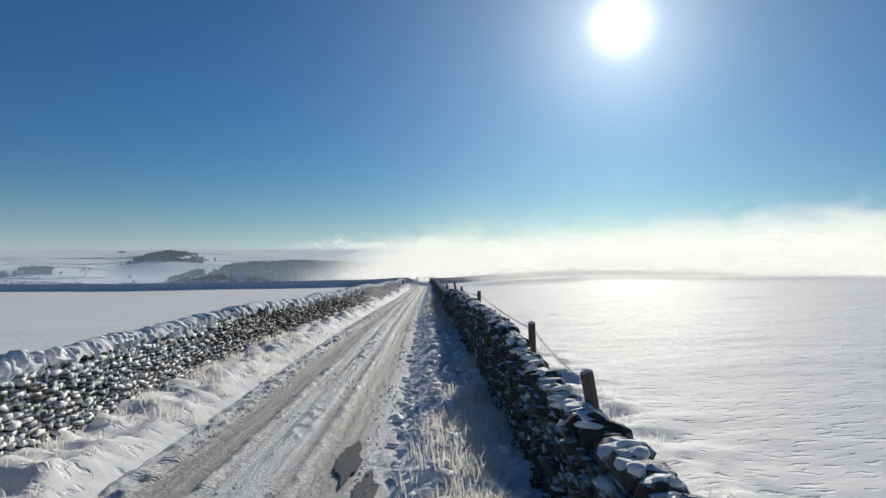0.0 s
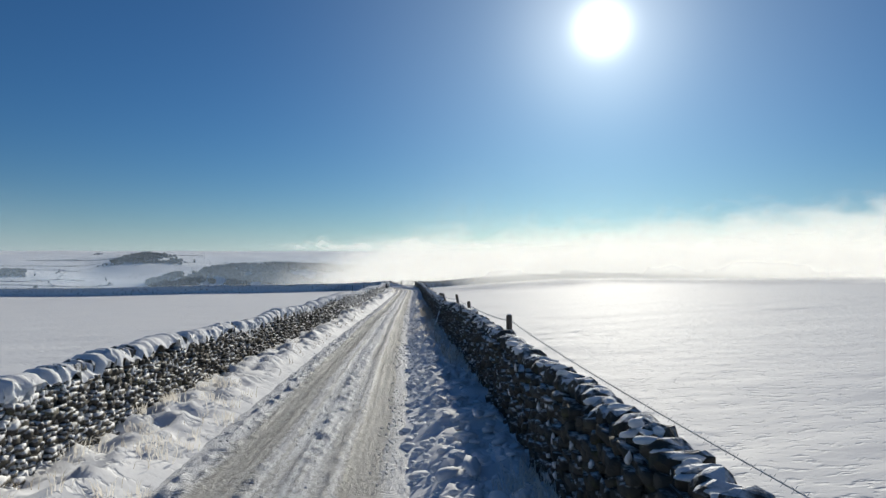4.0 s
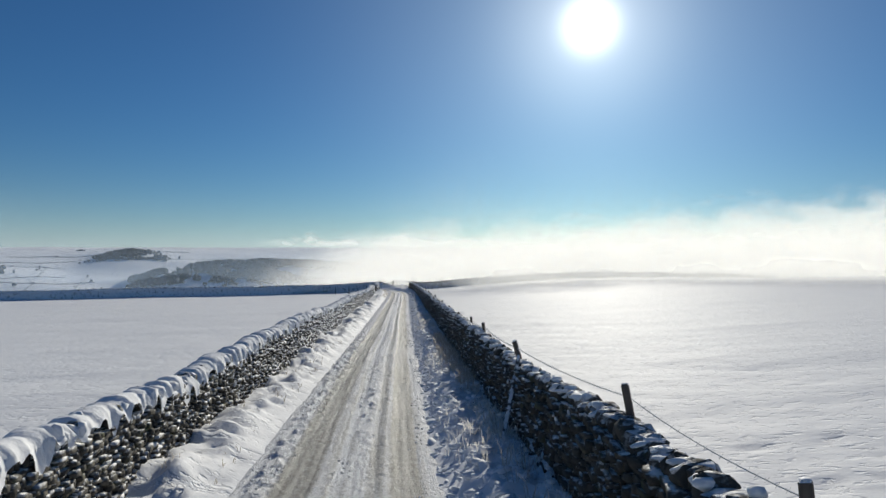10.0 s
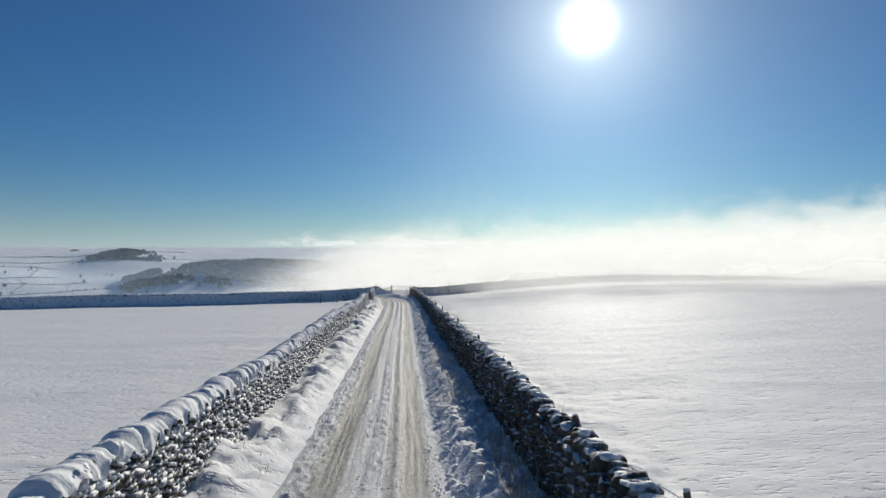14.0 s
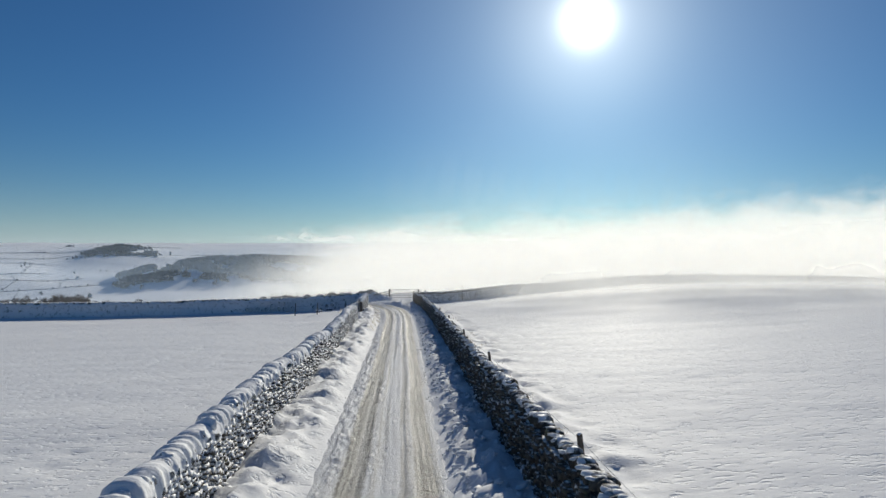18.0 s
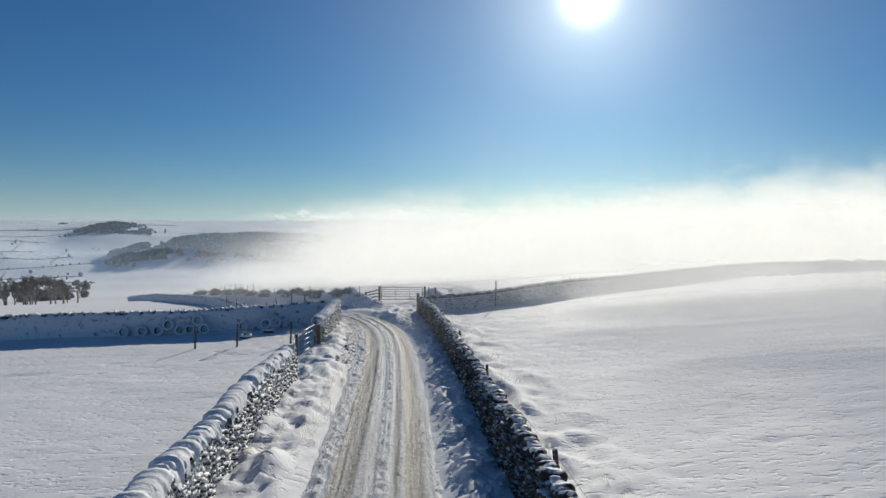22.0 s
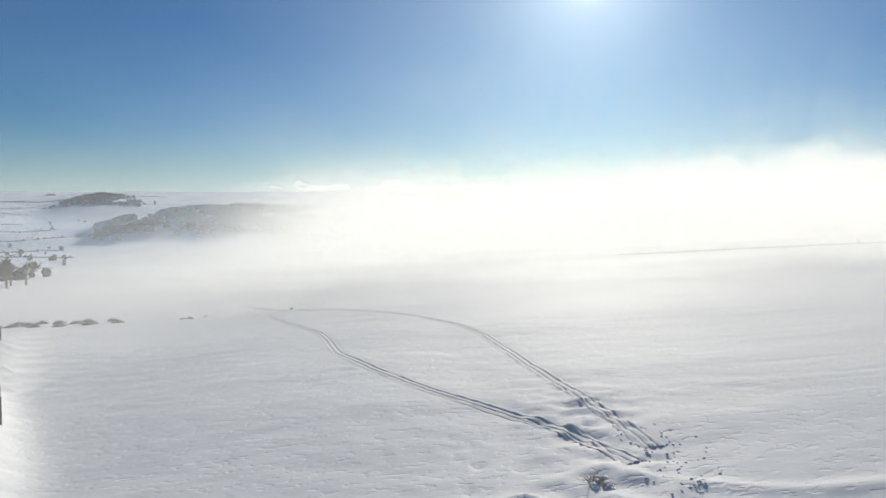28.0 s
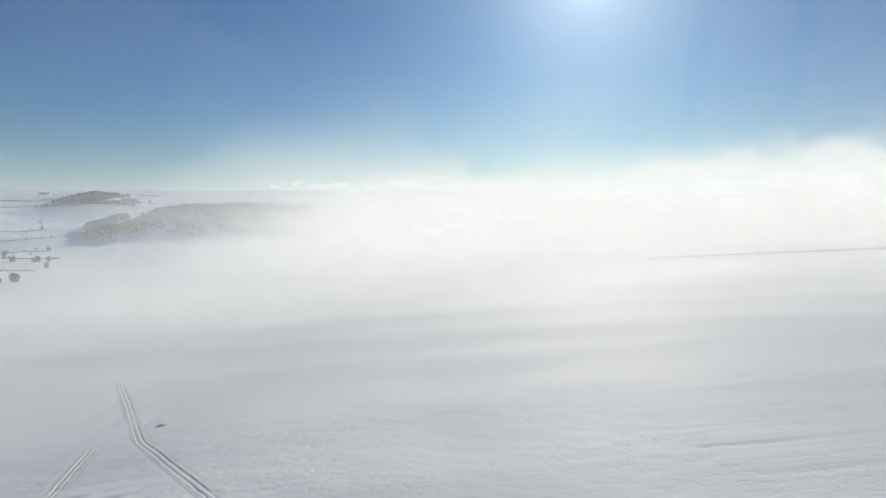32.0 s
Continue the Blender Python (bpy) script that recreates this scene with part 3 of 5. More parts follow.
wheel_ruts(TRACK_A)
wheel_ruts(TRACK_B)
# ---- drystone walls ----


def stone_shapes(count, seed, power, points, jitter):
    """Rough rounded blocks, each the hull of points scattered over a squarish ball; as vertex and triangle arrays."""
    r = random.Random(seed)
    out = []
    for _ in range(count):
        bm = bmesh.new()
        for k in range(points):
            v = Vector((r.gauss(0, 1), r.gauss(0, 1), r.gauss(0, 1))).normalized()
            size = (abs(v.x) ** power + abs(v.y) ** power + abs(v.z) ** power) ** (-1 / power)
            bm.verts.new(v * size * 0.5 * r.uniform(1 - jitter, 1 + jitter))
        bmesh.ops.convex_hull(bm, input=bm.verts)
        bmesh.ops.delete(bm, geom=[v for v in bm.verts if not v.link_faces], context="VERTS")
        bm.verts.index_update()
        out.append((np.array([v.co[:] for v in bm.verts]), np.array([[v.index for v in f.verts] for f in bm.faces])))
        bm.free()
    return out


def block_shapes(count, seed):
    """Split gritstone blocks: jittered corners, a few proud points, no two faces square."""
    r = random.Random(seed)
    out = []
    for _ in range(count):
        bm = bmesh.new()
        for sx in (-1, 1):
            for sy in (-1, 1):
                for sz in (-1, 1):
                    bm.verts.new((0.5 * sx * r.uniform(0.68, 1.05), 0.5 * sy * r.uniform(0.7, 1.05), 0.5 * sz * r.uniform(0.6, 1.05)))
        for _ in range(5):
            bm.verts.new((r.uniform(-0.35, 0.35), r.choice((-1, 1)) * r.uniform(0.48, 0.58), r.uniform(-0.35, 0.35)))
        bmesh.ops.convex_hull(bm, input=bm.verts)
        bmesh.ops.delete(bm, geom=[v for v in bm.verts if not v.link_faces], context="VERTS")
        bm.verts.index_update()
        out.append((np.array([v.co[:] for v in bm.verts]), np.array([[v.index for v in f.verts] for f in bm.faces])))
        bm.free()
    return out


FACE_SHAPES = block_shapes(10, 3)
SLIVER_SHAPES = stone_shapes(8, 13, 2.4, 13, 0.06)
COPE_SHAPES = stone_shapes(10, 5, 3.2, 34, 0.09)
BLOB_SHAPES = stone_shapes(8, 9, 2.4, 28, 0.05)


def shape_meshes(shapes, name, material):
    out = []
    for v, f in shapes:
        me = bpy.data.meshes.new(name)
        me.from_pydata(v.tolist(), [], f.tolist())
        me.materials.append(material)
        out.append(me)
    return out


def joined(name, shapes, placed, material, parent, smooth=False):
    vs, fs, n = [], [], 0
    for k, m in placed:
        v, f = shapes[k]
        a = np.array(m)
        vs.append(v @ a[:3, :3].T + a[:3, 3])
        fs.append(f + n)
        n += len(v)
    if not vs:
        return None
    ob = mesh_object(name, np.concatenate(vs), np.concatenate(fs), material, parent, smooth)
    return tagged(ob, kind="stuff")


def drystone_wall(label, path, height, material, face_side, near, seed, cap=0.35, cap_side=1, stone=(0.20, 0.092), courses=None, boulders=False, end_height=None, cope=None):
    """path: points along the foot. face_side: +1 stones on the left of the way, -1 on the right. near: the stretch whose stones are single parts."""
    r = random.Random(seed)
    wall = tagged(empty("drystone_wall"), label, "stone wall", kind="structure")
    pts = np.array(path, float)
    seg = np.hypot(*np.diff(pts, axis=0).T)
    s_at = np.r_[0, np.cumsum(seg)]
    length = s_at[-1]

    fine_s = np.arange(0, length + 0.6, 0.1)
    fx, fy = np.interp(fine_s, s_at, pts[:, 0]), np.interp(fine_s, s_at, pts[:, 1])
    gx1, gy1 = np.gradient(np.convolve(np.pad(fx, 3, mode="reflect", reflect_type="odd"), np.ones(7) / 7, mode="valid")), np.gradient(np.convolve(np.pad(fy, 3, mode="reflect", reflect_type="odd"), np.ones(7) / 7, mode="valid"))
    gl = np.hypot(gx1, gy1)
    ground_f = ground_z(fx, fy)
    ground_f = np.convolve(np.pad(ground_f, 20, mode="edge"), np.ones(41) / 41, mode="valid")
    if end_height is not None:
        height = height + (end_height - height) * (sstep(fine_s, 80, 122) if boulders else sstep(fine_s, 50, 66) * sstep(fine_s, 118, 98))
    if boulders:
        height = height - 0.30 * sstep(fine_s, 29, 19)
    sag = 0.22 * (fbm(fine_s * 0.09 + seed, fine_s * 0, 3) - 0.45) + 0.07 * (fbm(fine_s * 0.7 + seed, fine_s * 0 + 3, 2) - 0.4)
    FX, FY, DX, DY = fx.tolist(), fy.tolist(), (gx1 / gl).tolist(), (gy1 / gl).tolist()
    FOOT, HEAD = (ground_f - 0.25).tolist(), (ground_f + height + sag - 0.22).tolist()

    def at(s):
        i = min(max(int(s * 10), 0), len(FX) - 2)
        t = s * 10 - i
        return FX[i] + (FX[i + 1] - FX[i]) * t, FY[i] + (FY[i + 1] - FY[i]) * t, (DX[i], DY[i])

    def foot(s):
        return FOOT[min(max(int(s * 10), 0), len(FX) - 1)]

    def head(s):
        return HEAD[min(max(int(s * 10), 0), len(FX) - 1)]

    ss = np.arange(0, length + 0.01, 0.5)
    # core
    vs = []
    for s in ss.tolist():
        x, y, d = at(s)
        n = np.array([-d[1], d[0]])
        for o, z in ((-0.27, foot(s)), (-0.17, head(s)), (0.17, head(s)), (0.27, foot(s))):
            vs.append((x + n[0] * o, y + n[1] * o, z))
    k = len(ss)
    fs = [(4 * i + a, 4 * i + a + 1, 4 * i + 5 + a, 4 * i + 4 + a) for i in range(k - 1) for a in range(3)] + [(0, 1, 2, 3), (4 * k - 4, 4 * k - 1, 4 * k - 2, 4 * k - 3)]
    mesh_object("core", vs, fs, material, wall)
    # face stones
    singles, rest, dabs = [], [], []
    sl, sh = stone
    rows = courses or int(float(np.max(height)) / sh) + 2
    for c in range(rows):
        s = r.uniform(0, sl)
        while s < length:
            w = sl * r.choice((0.4, 0.6, 0.8, 1.0, 1.35)) * r.uniform(0.85, 1.15)
            x, y, d = at(s + w / 2)
            n = np.array([-d[1], d[0]]) * face_side
            lo, hi = foot(s), head(s)
            frac = (c + 0.5) / rows
            z = lo + (hi - lo) * frac + r.uniform(-0.02, 0.02)
            o = 0.27 - 0.10 * frac + r.uniform(-0.05, 0.05)
            m = pose(x + n[0] * o, y + n[1] * o, z + r.uniform(-0.03, 0.03), r.uniform(-14, 14), r.gauss(0, 8), math.degrees(math.atan2(d[1], d[0])) + r.uniform(-14, 14)) @ Matrix.Diagonal((w * 1.02, r.uniform(0.13, 0.22), (hi - lo) / rows * r.uniform(0.8, 1.55), 1))
            (singles if near[0] < s < near[1] and len(singles) < 300 else rest).append((r.randrange(10), m))
            s += w
    if not boulders and cap > 0:
        # frosted snow blown onto the upper courses
        s = 0.0
        while s < length:
            x, y, d = at(s)
            frac = 1 - r.random() ** 1.5 * 0.9
            lo, hi = foot(s), head(s)
            size = r.uniform(0.04, 0.13) * (0.6 + 0.6 * frac)
            o = (0.345 - 0.10 * frac) * face_side
            if float(vnoise(s * 0.45 + seed, frac * 2.6)) < 0.36 + 0.36 * (1.0 - math.exp(-(((s - 45.0) / 13.0) ** 4))):
                dabs.append((r.randrange(8), pose(x - d[1] * o, y + d[0] * o, lo + (hi - lo) * frac, r.uniform(-15, 15), r.gauss(14, 16), math.degrees(math.atan2(d[1], d[0])) + r.uniform(-20, 20)) @ Matrix.Diagonal((size * r.uniform(0.4, 0.9), 0.06, size * r.uniform(0.7, 1.6), 1))))
            s += r.uniform(0.012, 0.045) * (1.0 if sl < 0.25 else 6.0)
        joined("blown_snow", SLIVER_SHAPES, dabs, M_SNOW, wall, smooth=True)
    meshes = shape_meshes(FACE_SHAPES, "stone", material)
    for kk, m in singles:
        ob = new("stone", meshes[kk])
        ob.parent = wall
        ob.matrix_world = m
    joined("far_stones", FACE_SHAPES, rest, material, wall)
    # upright coping stones
    singles, rest, caps, shells = [], [], [], []
    s = 0.0
    while s < length:
        w = r.uniform(0.12, 0.26) if boulders else r.uniform(0.09, 0.17)
        x, y, d = at(s + w / 2)
        z = head(s) + (0.06 if boulders else 0.10) + r.uniform(-0.04, 0.05)
        hgt = r.uniform(0.18, 0.34) if boulders else r.uniform(0.26, 0.40)
        tilt = r.uniform(4, 34) if boulders else r.uniform(10, 28)
        turn = math.degrees(math.atan2(d[1], d[0])) + r.uniform(-14, 14)
        m = pose(x, y, z, r.uniform(-10, 10), tilt, turn) @ Matrix.Diagonal((w * (1.12 if boulders else 0.95), r.uniform(0.30, 0.50), hgt, 1))
        shape = r.randrange(10)
        if not boulders and cap > 0 and r.random() < (0.75 if s < 30 else 0.30):
            shells.append((shape, m @ pose(r.uniform(-0.1, 0.1), face_side * r.uniform(0.05, 0.3), r.uniform(0.02, 0.2)) @ Matrix.Diagonal((r.uniform(0.75, 1.05), r.uniform(0.7, 1.0), r.uniform(0.8, 1.05), 1))))
        if boulders:
            for _ in range(r.choice((1, 1, 2, 2))):
                shells.append((r.randrange(8), m @ pose(r.uniform(-0.45, 0.1), face_side * r.uniform(-0.2, 0.34), r.uniform(0.12, 0.40), r.uniform(-15, 15), r.uniform(-30, 5)) @ Matrix.Diagonal((r.uniform(0.45, 0.9), r.uniform(0.3, 0.75), r.uniform(0.2, 0.42), 1))))
        (singles if near[0] < s < near[1] + 30 and len(singles) < 220 else rest).append((shape, m))
        s += w * (0.82 if boulders else 1.0)
    cope = cope or material
    meshes = shape_meshes(COPE_SHAPES, "coping_stone", cope)
    for kk, m in singles:
        ob = new("coping_stone", meshes[kk])
        ob.parent = wall
        ob.matrix_world = m
    joined("far_coping_stones", COPE_SHAPES, rest, cope, wall)
    if boulders:
        # snow plastered in patches on the face
        s = 0.0
        while s < length:
            x, y, d = at(s)
            n = np.array([-d[1], d[0]]) * face_side
            frac = r.random()
            lo, hi = foot(s), head(s)
            size = r.uniform(0.04, 0.17) * (0.5 + 0.7 * frac)
            o = 0.36 - 0.12 * frac
            caps.append((r.randrange(8), pose(x + n[0] * o, y + n[1] * o, lo + (hi - lo) * frac, 0, r.uniform(-20, 20), math.degrees(math.atan2(d[1], d[0]))) @ Matrix.Diagonal((size * r.uniform(0.5, 1.0), 0.06, size * r.uniform(0.5, 1.7), 1))))
            s += r.uniform(0.06, 0.28) if s < 34 else r.uniform(0.12, 0.55)
        joined("lodged_snow", SLIVER_SHAPES, caps, M_SNOW, wall, smooth=True)
    if shells:
        joined("coping_snow", BLOB_SHAPES if boulders else COPE_SHAPES, shells, M_SNOW, wall, smooth=True)
    # snow draped over the coping
    if cap > 0:
        cs = np.arange(0, length, 0.05 if sl < 0.25 else 0.09)
        prof = ((-0.33, -0.24), (-0.29, -0.07), (-0.17, 0.03), (0.0, 0.055), (0.13, 0.03), (0.21, -0.05), (0.25, -0.5), (0.27, -1.0))
        vs = []
        scals = vnoise(cs * 6.2, cs * 0 + 3.0 + seed)
        drapes = np.clip(vnoise(cs * 5.5 + 40, cs * 0 + seed) * 1.5 - 0.30, 0, 1) * (0.35 + 0.65 * vnoise(cs * 13.0, cs * 0 + 5.0))
        ribs = vnoise(cs * 9.5 + 17, cs * 0 + seed)
        swell = fbm(cs * 0.8 + seed, cs * 0 + 2.0, 3)
        gaps = np.clip((vnoise(cs * 4.2, cs * 0 + 9.0 + seed) - 0.58) * 4, 0, 1)
        builds = 0.45 + 0.55 * sstep(cs, 22, 60)
        for s, scal, drape, rib, sw, gap, bu in zip(cs.tolist(), scals.tolist(), drapes.tolist(), ribs.tolist(), swell.tolist(), gaps.tolist(), builds.tolist()):
            x, y, d = at(s)
            n = np.array([-d[1], d[0]]) * cap_side
            top = head(s) + 0.13 + 0.05 * min(1.0, bu) + 0.16 * sw + 0.035 * scal + 0.035 * rib - 0.13 * gap - (0.09 if sl > 0.25 else 0.0)
            hem = cap * bu * (0.3 + 1.2 * sw) * (0.18 + 1.6 * drape) + 0.03
            out = 0.84 + 0.14 * scal + 0.24 * rib
            for o, z in prof:
                vs.append((x + n[0] * o * out, y + n[1] * o * out, top + (z if z > -0.3 else z * hem - 0.03)))
        p = len(prof)
        mesh_object("snow_cap", vs, grid_faces(p, len(cs)), M_SNOW, wall, smooth=True)["label"] = "wind-packed snow draped over the coping"
    return wall


ys = np.arange(-14, 121.6, 2.0)
drystone_wall("long drystone wall, coping thickly plastered with snow, beside the lane", [(float(left_wall_x(y)), y) for y in ys], 1.22, M_STONE, -1, (16, 34), 1, cap=0.30, cap_side=-1, end_height=1.35)
drystone_wall("short drystone wall end by the lane bend, snow covered", [(float(left_wall_x(y)), y) for y in np.arange(128.3, 138.5, 1.0)], 1.25, M_STONE, -1, (0, 10), 2, cap=0.40, cap_side=-1)
ys = np.arange(-14, 142, 2.0)
drystone_wall("long dark drystone wall with snow lodged between its stones", [(float(right_wall_x(y)), y) for y in ys], 1.40, M_STONE_DARK, 1, (15, 34), 3, cap=0, boulders=True, end_height=1.15, stone=(0.25, 0.112))
drystone_wall("shaded drystone field wall plastered with wind-blown snow", [(-3.9, 136.8), (-8, 135.8), (-15, 135.4), (-35, 135.5), (-60, 136.2), (-100, 139), (-150, 145)], 1.46, M_STONE_PLASTER, -1, (0, 26), 4, cap=0.8, cap_side=-1, stone=(0.38, 0.17), cope=M_COPE)
drystone_wall("low drystone wall following the lane downhill, half drifted over", [(-4.6, 140.4), (-7.4, 145.7), (-11.3, 152.9), (-14, 157.2), (-17.5, 162.6), (-22.7, 169.7), (-30, 181), (-46, 211)], 0.85, M_STONE_PLASTER, -1, (0, 20), 5, cap=0.35, cap_side=-1, stone=(0.34, 0.15), cope=M_COPE)
drystone_wall("drystone field wall rising over the slope, shaded and frosted", [(2.9, 140.8), (3.7, 141.3), (4.8, 142.0), (6.4, 142.9), (8.3, 143.7), (10.5, 144.9), (16, 147.9), (26, 151.7), (35, 156), (60, 167), (140, 205)], 1.18, M_STONE_PLASTER, -1, (0, 20), 6, cap=0, stone=(0.34, 0.15), cope=M_COPE)
# ---- fences, gates and other things ----


def box_bm(sx, sy, sz, bevel=0.0, segments=1):
    bm = bmesh.new()
    bmesh.ops.create_cube(bm, size=1.0)
    bmesh.ops.scale(bm, vec=(sx, sy, sz), verts=bm.verts)
    if bevel:
        bmesh.ops.bevel(bm, geom=bm.edges[:], offset=bevel, segments=segments, affect="EDGES", profile=0.6)
    return bm


def tube_bm(a, b, r0, r1=None, sides=8):
    a, b = Vector(a), Vector(b)
    bm = bmesh.new()
    bmesh.ops.create_cone(bm, cap_ends=True, segments=sides, radius1=r0, radius2=r1 if r1 is not None else r0, depth=(b - a).length)
    turn = (b - a).to_track_quat("Z", "Y").to_matrix().to_4x4()
    bmesh.ops.transform(bm, matrix=Matrix.Translation((a + b) / 2) @ turn, verts=bm.verts)
    return bm


def snow_pad(name, parent, size, at, seed):
    v, f = BLOB_SHAPES[seed % 8]
    ob = mesh_object(name, v * np.array(size) + np.array(at), f, M_SNOW, parent, smooth=True)
    return tagged(ob, "small cap of snow")


def fence_post(foot_xyz, top_xyz, thick, label, group, square=True, cap=True, seed=0):
    r = random.Random(seed)
    a, b = Vector(foot_xyz), Vector(top_xyz)
    length = (b - a).length + 0.25
    root = tagged(empty("fence_post"), label, "fence post", group)
    turn = (b - a).to_track_quat("Z", "Y").to_matrix().to_4x4()
    root.matrix_world = Matrix.Translation(a) @ turn @ pose(0, 0, 0, 0, 0, r.uniform(0, 25))
    if square:
        bm = box_bm(thick, thick * r.uniform(0.8, 1.1), length, thick * 0.12)
    else:
        bm = bmesh.new()
        bmesh.ops.create_cone(bm, cap_ends=True, segments=9, radius1=thick * 0.55, radius2=thick * 0.48, depth=length)
    for v in bm.verts:
        v.co.z += length / 2 - 0.25
        v.co.x += r.uniform(-0.006, 0.006) + (0.03 * math.sin(v.co.z * 3) if not square else 0)
        if v.co.z > length * 0.5:
            v.co.z += v.co.x * r.uniform(-0.3, 0.3)
    shaft = part("shaft", bm, M_POST, root)
    if cap:
        snow_pad("snow", shaft, (thick * 0.9, thick * 0.9, 0.03), (0, 0, length - 0.245), seed)
    return root


def wire_run(points, sag, label, radius=0.006, barbs=False, material=None):
    """A strand from post to post."""
    root = tagged(empty("wire_strand"), label, "wire")
    vs, fs = [], []
    line = []
    for p, q in zip(points[:-1], points[1:]):
        p, q = Vector(p), Vector(q)
        n = max(4, int((q - p).length / 0.35))
        for i in range(n):
            t = i / n
            c = p.lerp(q, t)
            c.z -= sag * 4 * t * (1 - t)
            line.append(c)
    line.append(Vector(points[-1]))
    for i, c in enumerate(line):
        for k in range(4):
            a = k * math.pi / 2
            vs.append((c.x + radius * math.cos(a), c.y, c.z + radius * math.sin(a)))
    for i in range(len(line) - 1):
        for k in range(4):
            fs.append((4 * i + k, 4 * i + (k + 1) % 4, 4 * i + 4 + (k + 1) % 4, 4 * i + 4 + k))
    mesh_object("strand", vs, fs, material or M_WIRE, root, smooth=True)
    if barbs:
        bv, bf = [], []
        for c, e in zip(line[:-1], line[1:]):
            for t in (0.0, 0.33, 0.67):
                m = c.lerp(e, t)
                for dx, dz in ((0.022, 0.022), (0.022, -0.022)):
                    k = len(bv)
                    bv += [(m.x - dx, m.y, m.z - dz - 0.003), (m.x - dx, m.y, m.z - dz + 0.003), (m.x + dx, m.y + 0.004, m.z + dz + 0.003), (m.x + dx, m.y + 0.004, m.z + dz - 0.003)]
                    bf.append((k, k + 1, k + 2, k + 3))
        tagged(mesh_object("barbs", bv, bf, material or M_WIRE, root), kind="stuff")
    return root


def gz(x, y):
    return float(ground_z(x, y))


# posts behind the right-hand wall: top x, y, z and the lean of the top
POSTS = ((1.70, 6.3, 1.37, 0.16, -0.10), (1.97, 10.9, 1.34, -0.05, 0.0), (2.18, 22.8, 1.12, 0.0, 0.05), (2.08, 31.0, 0.80, -0.12, 0.1), (1.90, 34.1, 0.84, -0.22, 0.2), (1.72, 40.1, 0.50, -0.22, 0.3),
         (2.05, 47.0, 0.08, 0.15, -0.1), (2.23, 51.5, -0.22, -0.12, 0.1), (2.12, 55.2, -0.40, -0.25, 0.4), (2.32, 61.9, -0.72, 0.0, 0.0), (2.5, 69, -0.98, 0.05, 0), (2.58, 77, -1.2, -0.1, 0), (2.70, 87.7, -1.58, -0.08, 0.1), (2.95, 97, -2.05, 0.08, 0), (3.2, 107.1, -2.5, -0.1, 0), (3.35, 116, -2.95, 0.05, 0), (3.4, 124.3, -3.26, -0.12, 0.1), (3.25, 132, -3.4, 0.1, 0), (2.95, 137.5, -3.5, -0.05, 0))
for n, (x, y, z, lx, ly) in enumerate(POSTS):
    fx, fy = max(x - lx, float(right_wall_x(y)) + 0.36), y - ly
    fence_post((fx, fy, gz(fx, fy) - 0.05), (x, y, z), 0.105 if n < 6 else 0.085, "leaning weathered wooden post behind the stone wall", "posts along the dark wall", seed=n)
wire_run([(x + 0.06, y, z - 0.16) for x, y, z, _, _ in POSTS[:9]], 0.07, "frosted barbed wire strung between leaning posts", 0.007, True, M_FROSTWIRE)
wire_run([(x + 0.06, y, z - 0.42) for x, y, z, _, _ in POSTS[:9]], 0.10, "slack rusty wire strung between leaning posts", 0.005)
wire_run([(x + 0.06, y, z - 0.14) for x, y, z, _, _ in POSTS[8:]], 0.08, "frosted wire strung between wooden posts", 0.006, False, M_FROSTWIRE)
# stakes fallen against the wall
fence_post((1.25, 38.6, gz(1.25, 38.6) + 0.25), (1.72, 39.6, 0.25), 0.07, "grey stake propped against the stone wall", "", cap=False, seed=60)
fence_post((2.0, 52.6, -0.9), (2.45, 54.3, -0.95), 0.08, "broken grey stake lying over the wall coping", "", cap=False, seed=61)

# three posts in the left-hand field
FIELD_POSTS = ((-10.1, 129.5), (-7.9, 129.4), (-5.1, 129.3))
for n, (x, y) in enumerate(FIELD_POSTS):
    fence_post((x, y, gz(x, y) - 0.1), (x + 0.06, y, gz(x, y) + 1.22), 0.10, "upright round wooden post standing in the snowy field", "posts in the small field", False, seed=20 + n)
wire_run([(x, y - 0.06, gz(x, y) + 0.95) for x, y in FIELD_POSTS] + [(-3.9, 128.4, gz(-3.9, 128.4) + 0.9)], 0.06, "thin slack wire between the field posts")


